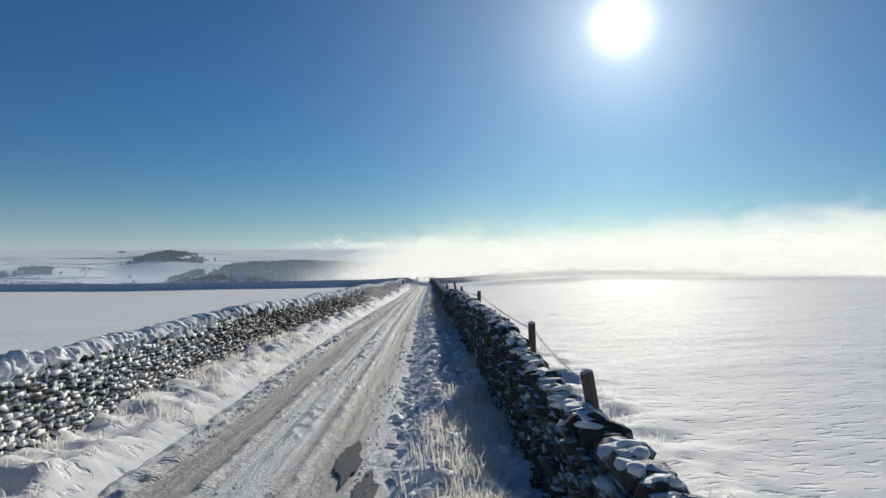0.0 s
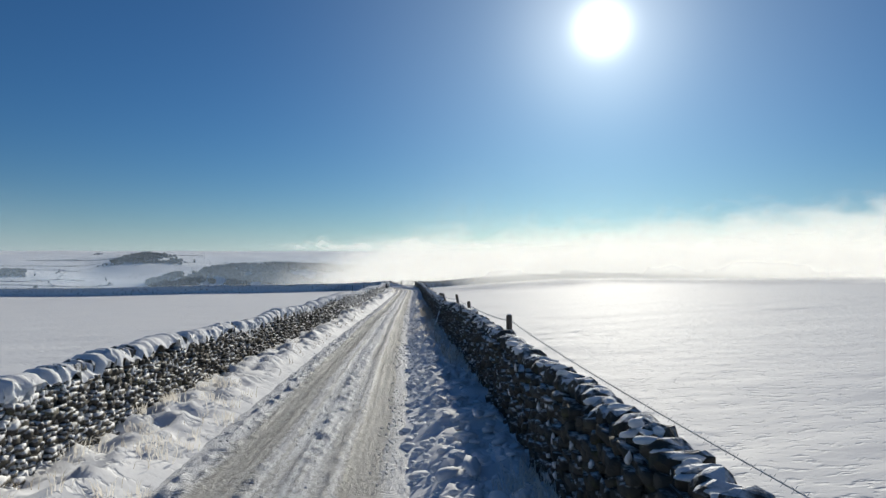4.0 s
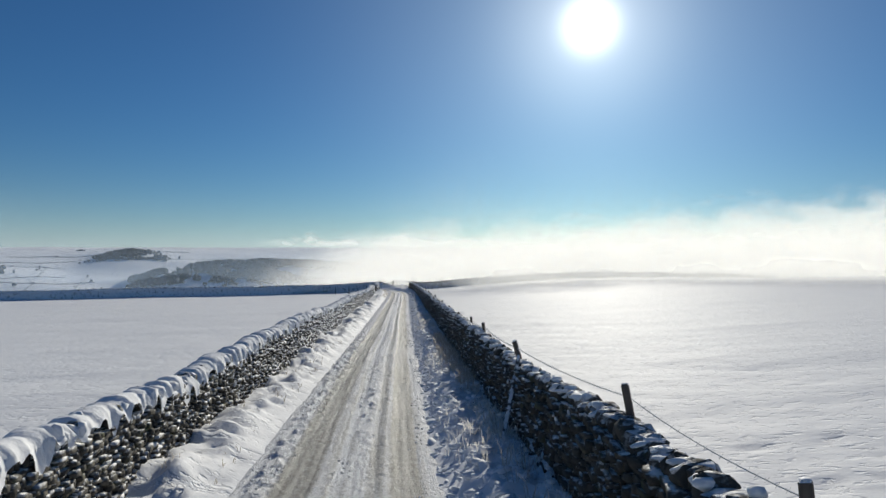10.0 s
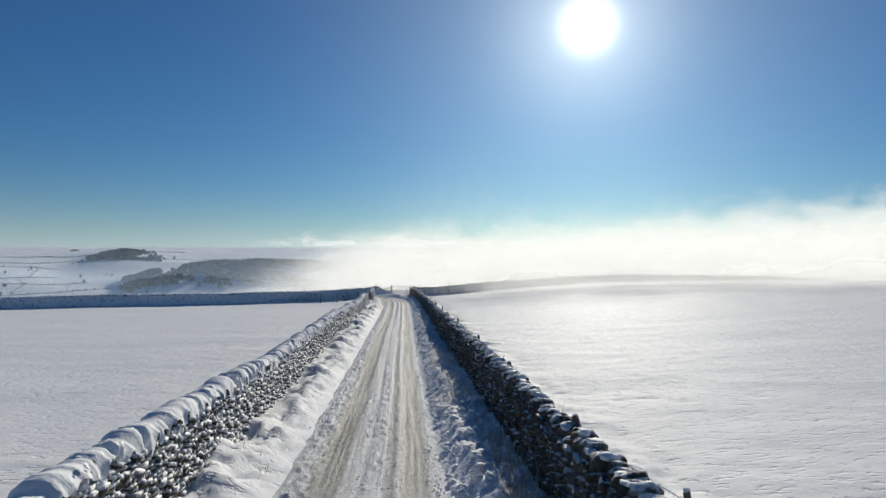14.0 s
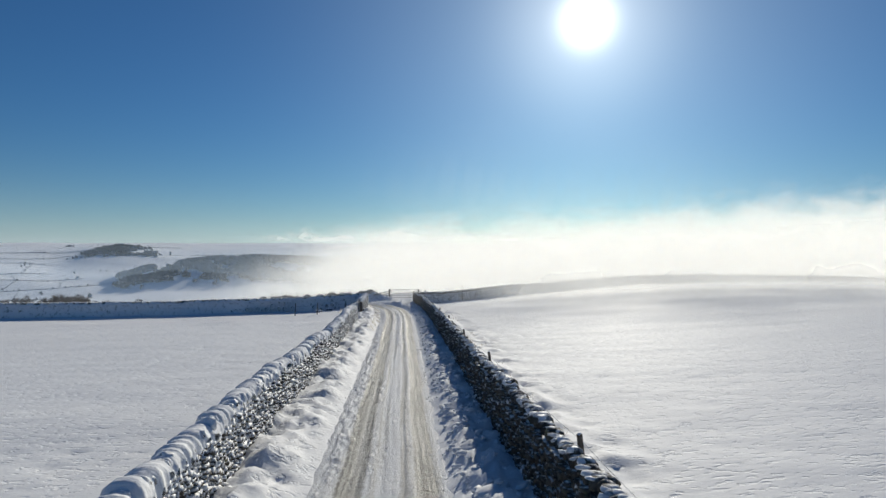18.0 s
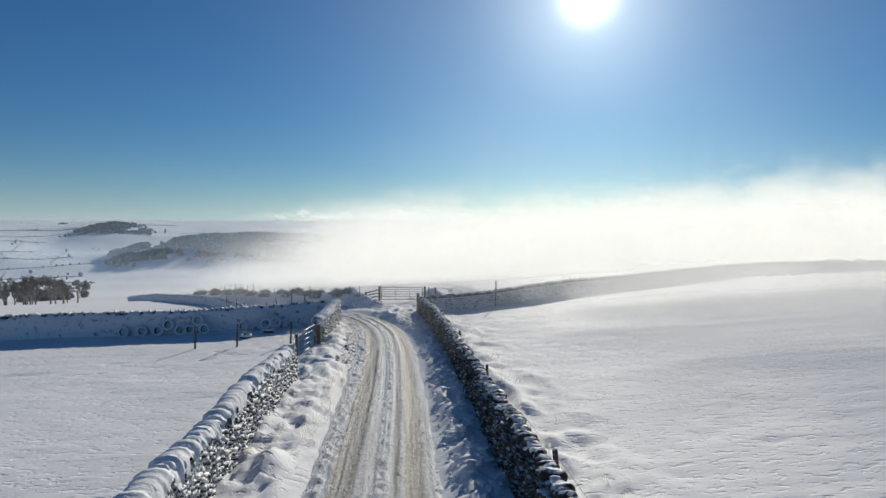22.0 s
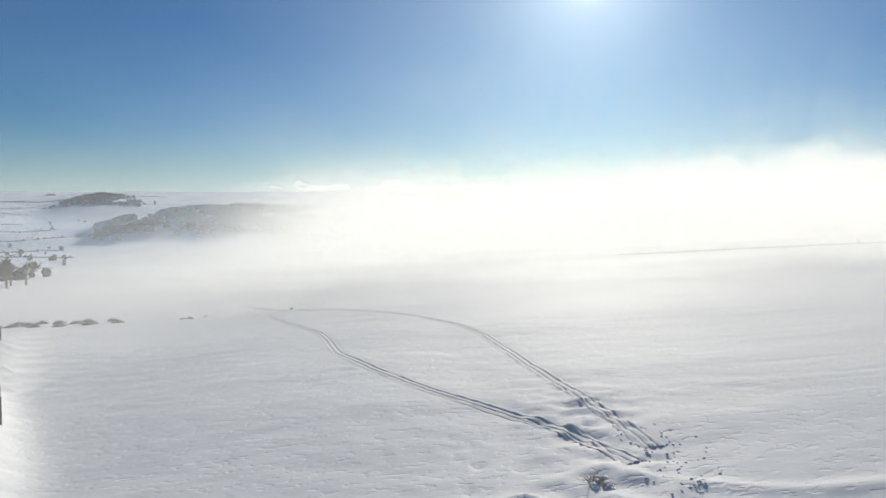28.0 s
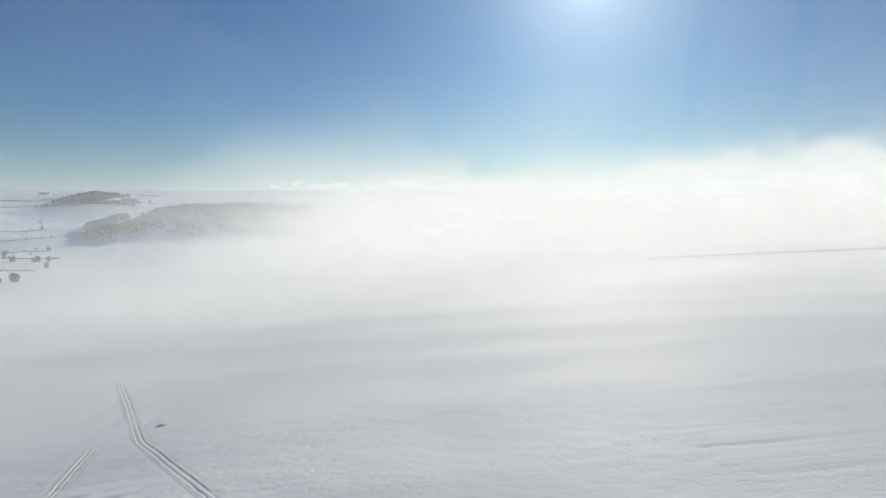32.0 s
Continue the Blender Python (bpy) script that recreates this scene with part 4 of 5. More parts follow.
def field_gate(a, b, height, bars, uprights, label, material, name="field_gate"):
    """A tubular gate between two points of its foot."""
    a, b = Vector(a), Vector(b)
    root = tagged(empty(name), label, "gate")
    along = b - a
    levels = [0.12 + (height - 0.12) * (i / (bars - 1)) ** 0.85 for i in range(bars)]
    for z in levels:
        top_bar = part("bar", tube_bm(a + Vector((0, 0, z)), b + Vector((0, 0, z)), 0.026 if z in (levels[0], levels[-1]) else 0.019), material, root, smooth=True)
    for t in (0.0, 1.0):
        p = a + along * t
        part("stile", tube_bm(p + Vector((0, 0, 0.10)), p + Vector((0, 0, height + 0.02)), 0.027), material, root, smooth=True)
    for t in uprights:
        p = a + along * t
        part("upright", tube_bm(p + Vector((0, 0, 0.12)), p + Vector((0, 0, height)), 0.017), material, root, smooth=True)
    for i in range(2):
        p = a + Vector((0, 0, levels[1] if i == 0 else levels[-1] - 0.06)) - along.normalized() * 0.05
        bm = box_bm(0.10, 0.05, 0.05, 0.01)
        bmesh.ops.translate(bm, vec=p, verts=bm.verts)
        part("hinge", bm, material, root)
    vs, fs = [], []
    for i in range(24):
        t0, t1 = (i + 0.1) / 24, (i + 0.9) / 24
        p, q = a + along * t0, a + along * t1
        k = len(vs)
        h = 0.014 * (0.5 + random.random())
        z = levels[-1] + 0.024
        vs += [(p.x, p.y - 0.018, p.z + z), (p.x, p.y + 0.018, p.z + z), (q.x, q.y + 0.018, q.z + z), (q.x, q.y - 0.018, q.z + z), ((p.x + q.x) / 2, p.y, p.z + z + h)]
        fs += [(k, k + 1, k + 4), (k + 1, k + 2, k + 4), (k + 2, k + 3, k + 4), (k + 3, k, k + 4)]
    tagged(mesh_object("snow_line", vs, fs, M_SNOW, top_bar), "thin line of snow on the top bar")
    return root


GATE_Z = -4.93
main_gate = field_gate((-0.42, 148.74, GATE_Z), (3.05, 148.45, GATE_Z), 1.15, 6, (0.34, 0.68), "closed galvanised steel field gate with five bars", M_STEEL)
mesh_v, mesh_f = [], []
for i in range(44):
    t = (i + 0.5) / 44
    x, y = -0.42 + 3.47 * t, 148.73 - 0.29 * t
    k = len(mesh_v)
    mesh_v += [(x - 0.003, y, GATE_Z + 0.12), (x + 0.003, y, GATE_Z + 0.12), (x + 0.003, y, GATE_Z + 0.6), (x - 0.003, y, GATE_Z + 0.6)]
    mesh_f.append((k, k + 1, k + 2, k + 3))
tagged(mesh_object("mesh_infill", mesh_v, mesh_f, M_STEEL, main_gate), "fine wire mesh in the lower half", kind="stuff")


def gate_post(x, y, z0, z1, thick, label, seed):
    root = tagged(empty("gate_post", pose(x, y, z0)), label, "gate post", "posts round the field gate")
    bm = box_bm(thick, thick, z1 - z0 + 0.3, thick * 0.1, 2)
    bmesh.ops.translate(bm, vec=(0, 0, (z1 - z0 - 0.3) / 2), verts=bm.verts)
    shaft = part("shaft", bm, M_POST, root)
    snow_pad("snow", shaft, (thick * 0.95, thick * 0.95, 0.06), (0, 0, z1 - z0), seed)
    return root


gate_post(-0.6, 148.76, -4.95, -3.68, 0.19, "thick square wooden gate post with snow on top", 1)
gate_post(3.24, 148.44, -4.95, -3.68, 0.18, "thick square wooden latch post with snow on top", 2)
gate_post(4.2, 149.05, -4.97, -3.85, 0.15, "square wooden straining post in trodden snow", 3)
gate_post(-1.74, 148.5, -4.95, -4.12, 0.16, "short square wooden post at the fence end", 4)
gate_post(-3.45, 127.95, gz(-3.45, 127.95) - 0.1, -3.45, 0.20, "dark timber gate post at the wall end", 5)
gate_post(2.35, 142.3, gz(2.35, 142.3), -3.55, 0.20, "upright stone-grey post at the wall corner", 6)
rails = tagged(empty("rail_fence"), "short wooden rail fence beside the field gate", "fence")
for k in range(4):
    z = -4.82 + 0.245 * k
    bm = box_bm(1.15, 0.045, 0.10, 0.01)
    bmesh.ops.rotate(bm, verts=bm.verts, matrix=Matrix.Rotation(radians(-8 - 2 * k if k else -4), 3, "Y"))
    bmesh.ops.translate(bm, vec=(-1.17, 148.58, z), verts=bm.verts)
    part("rail", bm, M_RAIL, rails)
# gate in the lane wall on the field side, standing open a little
field_gate((-3.62, 127.75, gz(-3.5, 127) - 0.02), (-4.05, 124.75, gz(-4.05, 124.75) - 0.02), 1.12, 5, (0.33, 0.66), "grey steel field gate hung in the wall gap", M_STEEL)
gate_post(-4.1, 124.6, gz(-4.1, 124.6) - 0.1, gz(-4.1, 124.6) + 1.15, 0.14, "square timber post between two short gates", 7)
field_gate((-4.15, 124.4, gz(-4.1, 124.4) - 0.02), (-3.9, 122.2, gz(-3.9, 122.2) - 0.02), 1.0, 5, (0.5,), "short grey steel hurdle beside the field gate", M_STEEL, "hurdle")
# stakes and a long rail where the walls meet
for n, (x, y, x2, y2, h) in enumerate(((3.45, 146.1, 3.42, 146.0, 1.45), (2.95, 144.0, 2.92, 143.9, 1.15), (2.65, 143.8, 2.6, 143.7, 0.9), (6.75, 145.6, 6.95, 145.6, 0.75), (8.4, 143.1, 8.45, 143.15, 1.95), (16.2, 149.2, 16.1, 149.2, 1.3), (24, 151.8, 24.1, 151.8, 1.3), (3.4, 139.6, 3.2, 139.9, 1.2))):
    fence_post((x, y, gz(x, y) - 0.1), (x2, y2, gz(x, y) + h), 0.085, "frosted wooden stake where the field walls meet", "stakes by the wall corner", seed=40 + n)
fallen = tagged(empty("fence_rail"), "long sloping wooden rail dusted with snow", "rail")
part("pole", tube_bm((2.9, 144.1, gz(2.9, 144.1) + 0.30), (6.8, 145.55, gz(6.8, 145.5) + 0.55), 0.05, 0.04), M_RAIL, fallen)

# post and wire fence along the bank beyond the bend
BANK = ((-2.3, 149.0), (-3.2, 150.6), (-4.7, 153.7), (-6.3, 156.9), (-7.8, 159.6), (-9.4, 162.5), (-10.6, 164.8), (-11.8, 166.8), (-12.9, 168.4), (-14.0, 170.0), (-15.1, 171.4), (-16.1, 172.6), (-17.2, 174.2), (-18.4, 176.2), (-19.5, 178.0), (-20.8, 180.4), (-22.2, 183.2), (-23.4, 185.8), (-24.5, 188.6))
for n, (x, y) in enumerate(BANK):
    fence_post((x, y, gz(x, y) - 0.1), (x + 0.03, y, gz(x, y) + 0.95 + 0.1 * (n % 3) / 3), 0.075, "slim round fence post on the snowy bank", "posts along the bank", False, seed=70 + n)
for h in (0.45, 0.8):
    wire_run([(x, y, gz(x, y) + h) for x, y in BANK], 0.02, "fine stock wire along the bank fence", 0.004)
# posts along the inside of the lower lane wall
for n in range(8):
    t = n / 7
    x, y = -5.6 - 10.0 * t, 142.0 + 17.6 * t
    fence_post((x - 0.4, y + 0.2, gz(x - 0.4, y) - 0.1), (x - 0.35 + 0.12 * math.sin(n * 2.3), y, gz(x, y) + 1.42), 0.07, "leaning slim post behind the lower wall", "posts along the lower wall", False, seed=100 + n)


def tyre(m, flat):
    """An old car tyre: tread band with grooves, sidewalls and a bead."""
    root = tagged(empty("tyre", m), "old snow-rimmed car tyre lying flat in the field" if flat else "old snow-rimmed car tyre leaning against the wall", "tyre", "old tyres by the field wall")
    prof = [(0.19, -0.07), (0.21, -0.095), (0.27, -0.105), (0.31, -0.085), (0.33, -0.05), (0.335, 0.05), (0.31, 0.085), (0.27, 0.105), (0.21, 0.095), (0.19, 0.07), (0.235, 0.06), (0.25, 0.0), (0.235, -0.06)]
    vs, n = [], 28
    for i in range(n):
        a = 2 * math.pi * i / n
        for k, (rad, z) in enumerate(prof):
            rr = rad - (0.006 if i % 2 and 3 < k < 6 else 0)
            vs.append((rr * math.cos(a), rr * math.sin(a), z))
    p = len(prof)
    fs = [(i * p + k, i * p + (k + 1) % p, ((i + 1) % n) * p + (k + 1) % p, ((i + 1) % n) * p + k) for i in range(n) for k in range(p)]
    carcass = mesh_object("carcass", vs, fs, M_RUBBER, root, smooth=True)
    vs, fs = [], []
    for i in range(n + 1):
        a = 2 * math.pi * i / n
        for rad, z in ((0.20, 0.085), (0.23, 0.135), (0.29, 0.14), (0.335, 0.085), (0.35, 0.02)):
            w = 0.8 + 0.4 * float(vnoise(i * 0.7, 3.3))
            vs.append((rad * math.cos(a), rad * math.sin(a), z * w if flat else z * (0.75 + 0.25 * w)))
    mesh_object("snow", vs, grid_faces(5, n + 1), M_SNOW, carcass, smooth=True)["label"] = "ring of snow on the sidewall"
    return root


for n, (x, dz) in enumerate(((-15.95, 0), (-14.85, 0), (-13.9, 0), (-13.3, 0.35), (-12.6, 0), (-12.0, 0), (-11.15, 0), (-11.56, 0.55), (-8.8, 0.06), (-7.45, 0.12), (-6.88, 0.18))):
    y = 134.95 + 0.05 * max(0.0, x + 8.0) + 0.02 * math.sin(n * 3.0)
    tyre(pose(x, y, gz(x, y - 0.3) + 0.30 + dz, 78 + 4 * math.sin(n * 1.7), 0, 10 * math.sin(n * 2.1)), False)
tyre(pose(-8.1, 132.4, gz(-8.1, 132.4) + 0.09, 4, 3, 0), True)
tyre(pose(-7.1, 133.9, gz(-7.1, 133.9) + 0.10, -3, 4, 40), True)

# wet patch where the packed snow has melted through
for n, (cx, cy, wx, wy) in enumerate(((-0.98, 8.9, 0.20, 1.0), (-0.66, 7.6, 0.17, 0.95))):
    pv, pf = [(cx, cy, float(lane_z(cy)) + 0.034)], []
    for i in range(180):
        a = 2 * math.pi * i / 180
        rr = 0.30 + 1.1 * float(fbm(math.cos(a) * 1.7 + 4 + n, math.sin(a) * 1.7 + 2, 2)) + 0.25 * float(fbm(math.cos(a) * 9 + 4 + n, math.sin(a) * 9 + 2, 3))
        py = cy + wy * rr * math.sin(a)
        pv.append((cx + wx * rr * math.cos(a), py, float(lane_z(py)) + 0.034))
        pf.append((0, i + 1, (i + 1) % 180 + 1))
    tagged(mesh_object("wet_patch", pv, pf, M_WET), "dark wet patch of bare asphalt in the packed snow", "puddle", kind="structure")

# ---- grass, stalks and shrubs ----


def blades(name, spots, material, label, seed, height, count, spread, width=0.006):
    r = random.Random(seed)
    vs, fs = [], []
    for x, y, k in spots:
        base = gz(x, y) - 0.03
        for _ in range(int(count * k)):
            a = r.uniform(0, 2 * math.pi)
            d = r.uniform(0, spread)
            px, py = x + math.cos(a) * d * 0.5, y + math.sin(a) * d * 0.5
            h = height * r.uniform(0.4, 1.1) * (0.6 + 0.4 * k)
            bx, by = math.cos(a) * h * r.uniform(0.1, 0.7), math.sin(a) * h * r.uniform(0.1, 0.7)
            w = width * r.uniform(0.7, 1.3)
            n = len(vs)
            vs += [(px - w, py, base), (px + w, py, base), (px + bx * 0.35 + w * 0.8, py + by * 0.35, base + h * 0.6), (px + bx * 0.35 - w * 0.8, py + by * 0.35, base + h * 0.6), (px + bx, py + by, base + h * (0.95 - 0.3 * r.random()))]
            fs += [(n, n + 1, n + 2, n + 3), (n + 3, n + 2, n + 4)]
    return tagged(mesh_object(name, vs, fs, material), label, "grass", kind="stuff")


gr = random.Random(11)
spots = []
for _ in range(3000):
    y = gr.choice((gr.uniform(2, 75), gr.uniform(3, 34)))
    rw = float(right_wall_x(y))
    rx = float(road_x(y)) + 1.9
    t = gr.random() ** 0.45
    x = rx + (rw - 0.35 - rx) * t
    k = (0.35 + 0.65 * gr.random()) * (0.4 + 1.0 * float(fbm(x * 0.5, y * 0.25, 2)))
    if float(fbm(x * 0.4 + 6, y * 0.22, 2)) > 0.33:
        spots.append((x, y, min(0.9, k)))
blades("frosted_grass", spots, M_GRASS, "frosted dry grass tufts poking from the verge snow", 12, 0.40, 14, 0.5, 0.005)
spots = []
for _ in range(150):
    y = gr.choice((gr.uniform(43, 62), gr.uniform(44, 58), gr.uniform(26, 60)))
    spots.append((float(right_wall_x(y)) - gr.uniform(0.4, 1.0), y, gr.uniform(0.5, 1)))
blades("tall_dead_stalks", spots, M_SEED, "tall dead stalks with frosted seed heads beside the wall", 13, 0.62, 14, 0.35, 0.005)
spots = []
for _ in range(90):
    y = gr.uniform(2, 24)
    spots.append((float(left_wall_x(y)) + 0.45 + gr.random() ** 1.6 * 1.5, y, gr.uniform(0.4, 1.0)))
blades("dry_verge_grass", spots, M_GRASS, "flattened dry grass tufts at the foot of the wall", 18, 0.34, 22, 0.5, 0.006)
spots = [(float(road_x(y)) - 2.0 - gr.random() ** 1.5 * 1.4, y, gr.uniform(0.2, 0.8)) for y in [gr.uniform(2, 60) for _ in range(150)]]
blades("verge_stalks", spots, M_SEED, "sparse brown stalks lying on the left verge snow", 14, 0.30, 6, 0.22, 0.004)
spots = [(float(right_wall_x(y)) + 0.5 + gr.random() ** 2 * 1.8, y, gr.uniform(0.2, 0.9)) for y in [gr.choice((gr.uniform(3, 14), gr.uniform(20, 60), gr.uniform(60, 135), gr.uniform(105, 140))) for _ in range(420)]]
blades("field_edge_grass", spots, M_GRASS, "thin frosted grass along the field edge of the wall", 15, 0.40, 10, 0.35, 0.005)
spots = [(9.5 + gr.uniform(-0.4, 0.6), 143.6 + gr.uniform(-0.4, 0.4), 1.0) for _ in range(6)] + [(float(left_wall_x(131)) - 1.2 - gr.random(), 131 + gr.uniform(-2, 5), 0.6) for _ in range(14)]
spots += [(float(road_x(y)) - 1.75 + gr.uniform(-0.25, 0.2), y, gr.uniform(0.3, 0.8)) for y in [gr.uniform(112, 137) for _ in range(60)]]
blades("frosted_reeds", spots, M_GRASS, "white frosted rushes in the snow by the wall", 16, 0.5, 16, 0.4, 0.006)


def shrub(x, y, size, seed):
    """A low bush of bare heather twigs with snow lodged in it."""
    r = random.Random(seed)
    root = tagged(empty("shrub", pose(x, y, gz(x, y) - 0.05)), "low bare shrub half buried in drifted snow", "shrub", "shrubs along the bank")
    vs, fs = [], []
    for _ in range(int(620 * size)):
        a, d = r.uniform(0, 2 * math.pi), size * math.sqrt(r.random())
        h = 0.52 * size * (1.2 - (d / size) ** 2) * r.uniform(0.35, 1.1)
        px, py = math.cos(a) * d * 0.85, math.sin(a) * d * 0.85
        qx, qy = px + r.uniform(-0.16, 0.16), py + r.uniform(-0.16, 0.16)
        w = r.uniform(0.004, 0.009)
        n = len(vs)
        vs += [(px - w, py, 0), (px + w, py + w, 0), (qx + w * 0.5, qy, h), (qx - w * 0.5, qy, h)]
        fs.append((n, n + 1, n + 2, n + 3))
        n = len(vs)
        sx, sy = qx + r.uniform(-0.12, 0.12), qy + r.uniform(-0.12, 0.12)
        vs += [(qx * 0.7 + px * 0.3 - w, qy * 0.7 + py * 0.3, h * 0.65), (qx * 0.7 + px * 0.3 + w, qy * 0.7 + py * 0.3, h * 0.65), (sx, sy, h * r.uniform(0.85, 1.1))]
        fs.append((n, n + 1, n + 2))
    tagged(mesh_object("twigs", vs, fs, M_SHRUB, root), kind="stuff")
    placed = []
    for _ in range(int(44 * size)):
        a, d = r.uniform(0, 2 * math.pi), size * math.sqrt(r.random()) * 0.8
        s = r.uniform(0.06, 0.22)
        placed.append((r.randrange(8), pose(math.cos(a) * d, math.sin(a) * d, 0.52 * size * (1 - (d / size) ** 2) * r.uniform(0.3, 1.0)) @ Matrix.Diagonal((s, s, s * 0.5, 1))))
    joined("lodged_snow", BLOB_SHAPES, placed, M_SNOW, root, smooth=True)
    return root


for n in range(24):
    t = 146.8 + 1.35 * n + 0.04 * n * n + 0.5 * math.sin(n * 1.9)
    shrub(float(bank_x(t)) - 0.30 + 0.30 * math.sin(n * 2.7), t, 0.55 + 0.45 * abs(math.sin(n * 1.3)) + 0.012 * n, 200 + n)
for n in range(16):
    shrub(-36 + n * 0.75 + 0.5 * math.sin(n * 2.2), 207.0 + 2.2 * math.sin(n * 1.9), 0.70, 230 + n)
for n, (x, y) in enumerate(((19.2, 156.5), (17.9, 156.8), (12.6, 149.6), (13.1, 149.2), (12.0, 149.3), (2.2, 150.6), (2.7, 150.4), (3.0, 150.7), (6.3, 156.5), (16.2, 153.9), (-18.6, 208.0), (-18.0, 208.3), (-17.0, 210.6), (-8.4, 212.0))):
    shrub(x, y, 0.24 + 0.07 * (n % 3), 250 + n)

# clods thrown up beside the wheel tracks
placed = []
cr = random.Random(5)
for _ in range(3600):
    y = cr.choice((cr.uniform(2, 132), cr.uniform(4, 70)))
    u = cr.choice((-1.45, -1.3, -1.2, -0.15, 0.05, 0.25, 0.4, 1.42, 1.55)) + cr.gauss(0, 0.10)
    s = cr.uniform(0.012, 0.042)
    if float(vnoise(u * 1.5 + 30, y * 0.45)) < 0.42:
        continue
    x = float(road_x(y)) + u
    placed.append((cr.randrange(8), pose(x, y, float(lane_z(y)) + 0.022 + (0.03 if u < -1.25 or u > 1.35 else 0), cr.uniform(0, 90), cr.uniform(0, 90), cr.uniform(0, 90)) @ Matrix.Diagonal((s * 1.5, s, s * 1.1, 1))))
tagged(joined("snow_clods", BLOB_SHAPES, placed, M_SNOW, None, smooth=True), "loose clods of snow thrown up beside the tracks", "snow clods", kind="stuff")

# broken snow along the trodden way from the gate and in the grazed corner
placed = []
WAY = ((2.2, 146.5), (3.7, 148.9), (5.0, 150.0), (6.6, 151.1), (7.3, 152.2), (7.5, 153.4), (8.0, 155.5), (8.6, 157.5), (8.2, 159.5))
for _ in range(520):
    k = cr.randrange(len(WAY) - 1)
    t = cr.random()
    spread = (0.75, 0.45, 0.35, 0.4, 0.45, 0.45, 0.5, 0.5)[k]
    x, y = WAY[k][0] + (WAY[k + 1][0] - WAY[k][0]) * t + cr.gauss(0, spread), WAY[k][1] + (WAY[k + 1][1] - WAY[k][1]) * t + cr.gauss(0, spread * 0.8)
    s = cr.uniform(0.025, 0.08)
    placed.append((cr.randrange(8), pose(x, y, gz(x, y) - 0.006, cr.uniform(-30, 30), cr.uniform(-30, 30), cr.uniform(0, 360)) @ Matrix.Diagonal((s * 1.6, s, s * 0.8, 1))))
for _ in range(230):
    cx, cy, rx, ry = cr.choice(((5.2, 148.2, 1.6, 0.7), (11.6, 151.2, 1.9, 1.0), (13.6, 152.0, 1.8, 0.8), (9.2, 149.6, 2.6, 1.2), (12.5, 149.6, 1.6, 0.8)))
    x, y = cx + cr.gauss(0, rx), cy + cr.gauss(0, ry)
    s = cr.choice((0.07, 0.10, 0.13, 0.24)) * cr.uniform(0.7, 1.2)
    placed.append((cr.randrange(8), pose(x, y, gz(x, y) - 0.012, cr.uniform(-10, 10), cr.uniform(-10, 10), cr.uniform(-30, 30)) @ Matrix.Diagonal((s * 1.9, s, s * 0.42, 1))))
tagged(joined("trodden_snow", BLOB_SHAPES, placed, M_SNOW, None, smooth=True), "lumps of trodden snow round the gate and field tracks", "trodden snow", kind="stuff")

# rough crusted snow on the face of the bank
placed = []
for _ in range(1300):
    y = 144.5 + 34 * cr.random() ** 1.5
    x = float(bank_x(y)) + cr.uniform(-2.3, 0.5)
    s = cr.uniform(0.06, 0.26)
    placed.append((cr.randrange(8), pose(x, y, gz(x, y) - 0.10 * s, cr.uniform(-40, 40), cr.uniform(-40, 40), cr.uniform(0, 360)) @ Matrix.Diagonal((s * 1.6, s, s * 0.6, 1))))
tagged(joined("bank_crust", BLOB_SHAPES, placed, M_SNOW, None, smooth=True), "rough crusted snow over the face of the lane bank", "snow crust", kind="stuff")

# bare stony soil at the lane edge before the bend
placed = []
for _ in range(150):
    y = cr.gauss(128.5, 3.2)
    s = cr.uniform(0.05, 0.17)
    x = float(road_x(y)) - 1.72 + cr.gauss(0, 0.16)
    placed.append((cr.randrange(10), pose(x, y, gz(x, y) + 0.01, cr.uniform(-40, 40), cr.uniform(-40, 40), cr.uniform(0, 360)) @ Matrix.Diagonal((s * 1.4, s, s * 0.8, 1))))
tagged(joined("soil_clods", FACE_SHAPES, placed, M_STONE, None), "broken stony soil bared at the lane edge", "soil clods", kind="stuff")

# billowed tussocks of snow over the verge grass
placed = []
tr = random.Random(8)
ty = [tr.choice((tr.uniform(0, 137), tr.uniform(0, 70))) for _ in range(5600)]
tx0, tx1 = road_x(np.array(ty)) + 1.65, right_wall_x(np.array(ty)) - 0.25
spots = []
for n, y in enumerate(ty):
    x = tx0[n] + 0.1 + (tx1[n] - tx0[n] - 0.1) * tr.random()
    spots.append((x, y))
for (x, y), z in zip(spots, ground_z(np.array([p[0] for p in spots]), np.array([p[1] for p in spots])).tolist()):
    s = tr.choice((0.08, 0.11, 0.15, 0.21)) * tr.uniform(0.7, 1.3)
    placed.append((tr.randrange(8), pose(x, y, z - 0.06 * s, tr.uniform(-25, 25), tr.uniform(-25, 25), tr.uniform(0, 360)) @ Matrix.Diagonal((s * 1.5, s, s * tr.uniform(0.4, 0.65), 1))))
tagged(joined("snow_tussocks", BLOB_SHAPES, placed, M_SNOW, None, smooth=True), "billowed tussocks of snow over verge grass", "snow tussocks", kind="stuff")

# ---- trees and distance ----


def limb(vs, fs, a, b, r0, r1):
    a, b = Vector(a), Vector(b)
    d = (b - a).normalized()
    u = d.orthogonal().normalized()
    v = d.cross(u)
    n = len(vs)
    for p, rad in ((a, r0), (b, r1)):
        for k in range(4):
            t = k * math.pi / 2
            vs.append(tuple(p + (u * math.cos(t) + v * math.sin(t)) * rad))
    for k in range(4):
        fs.append((n + k, n + (k + 1) % 4, n + 4 + (k + 1) % 4, n + 4 + k))


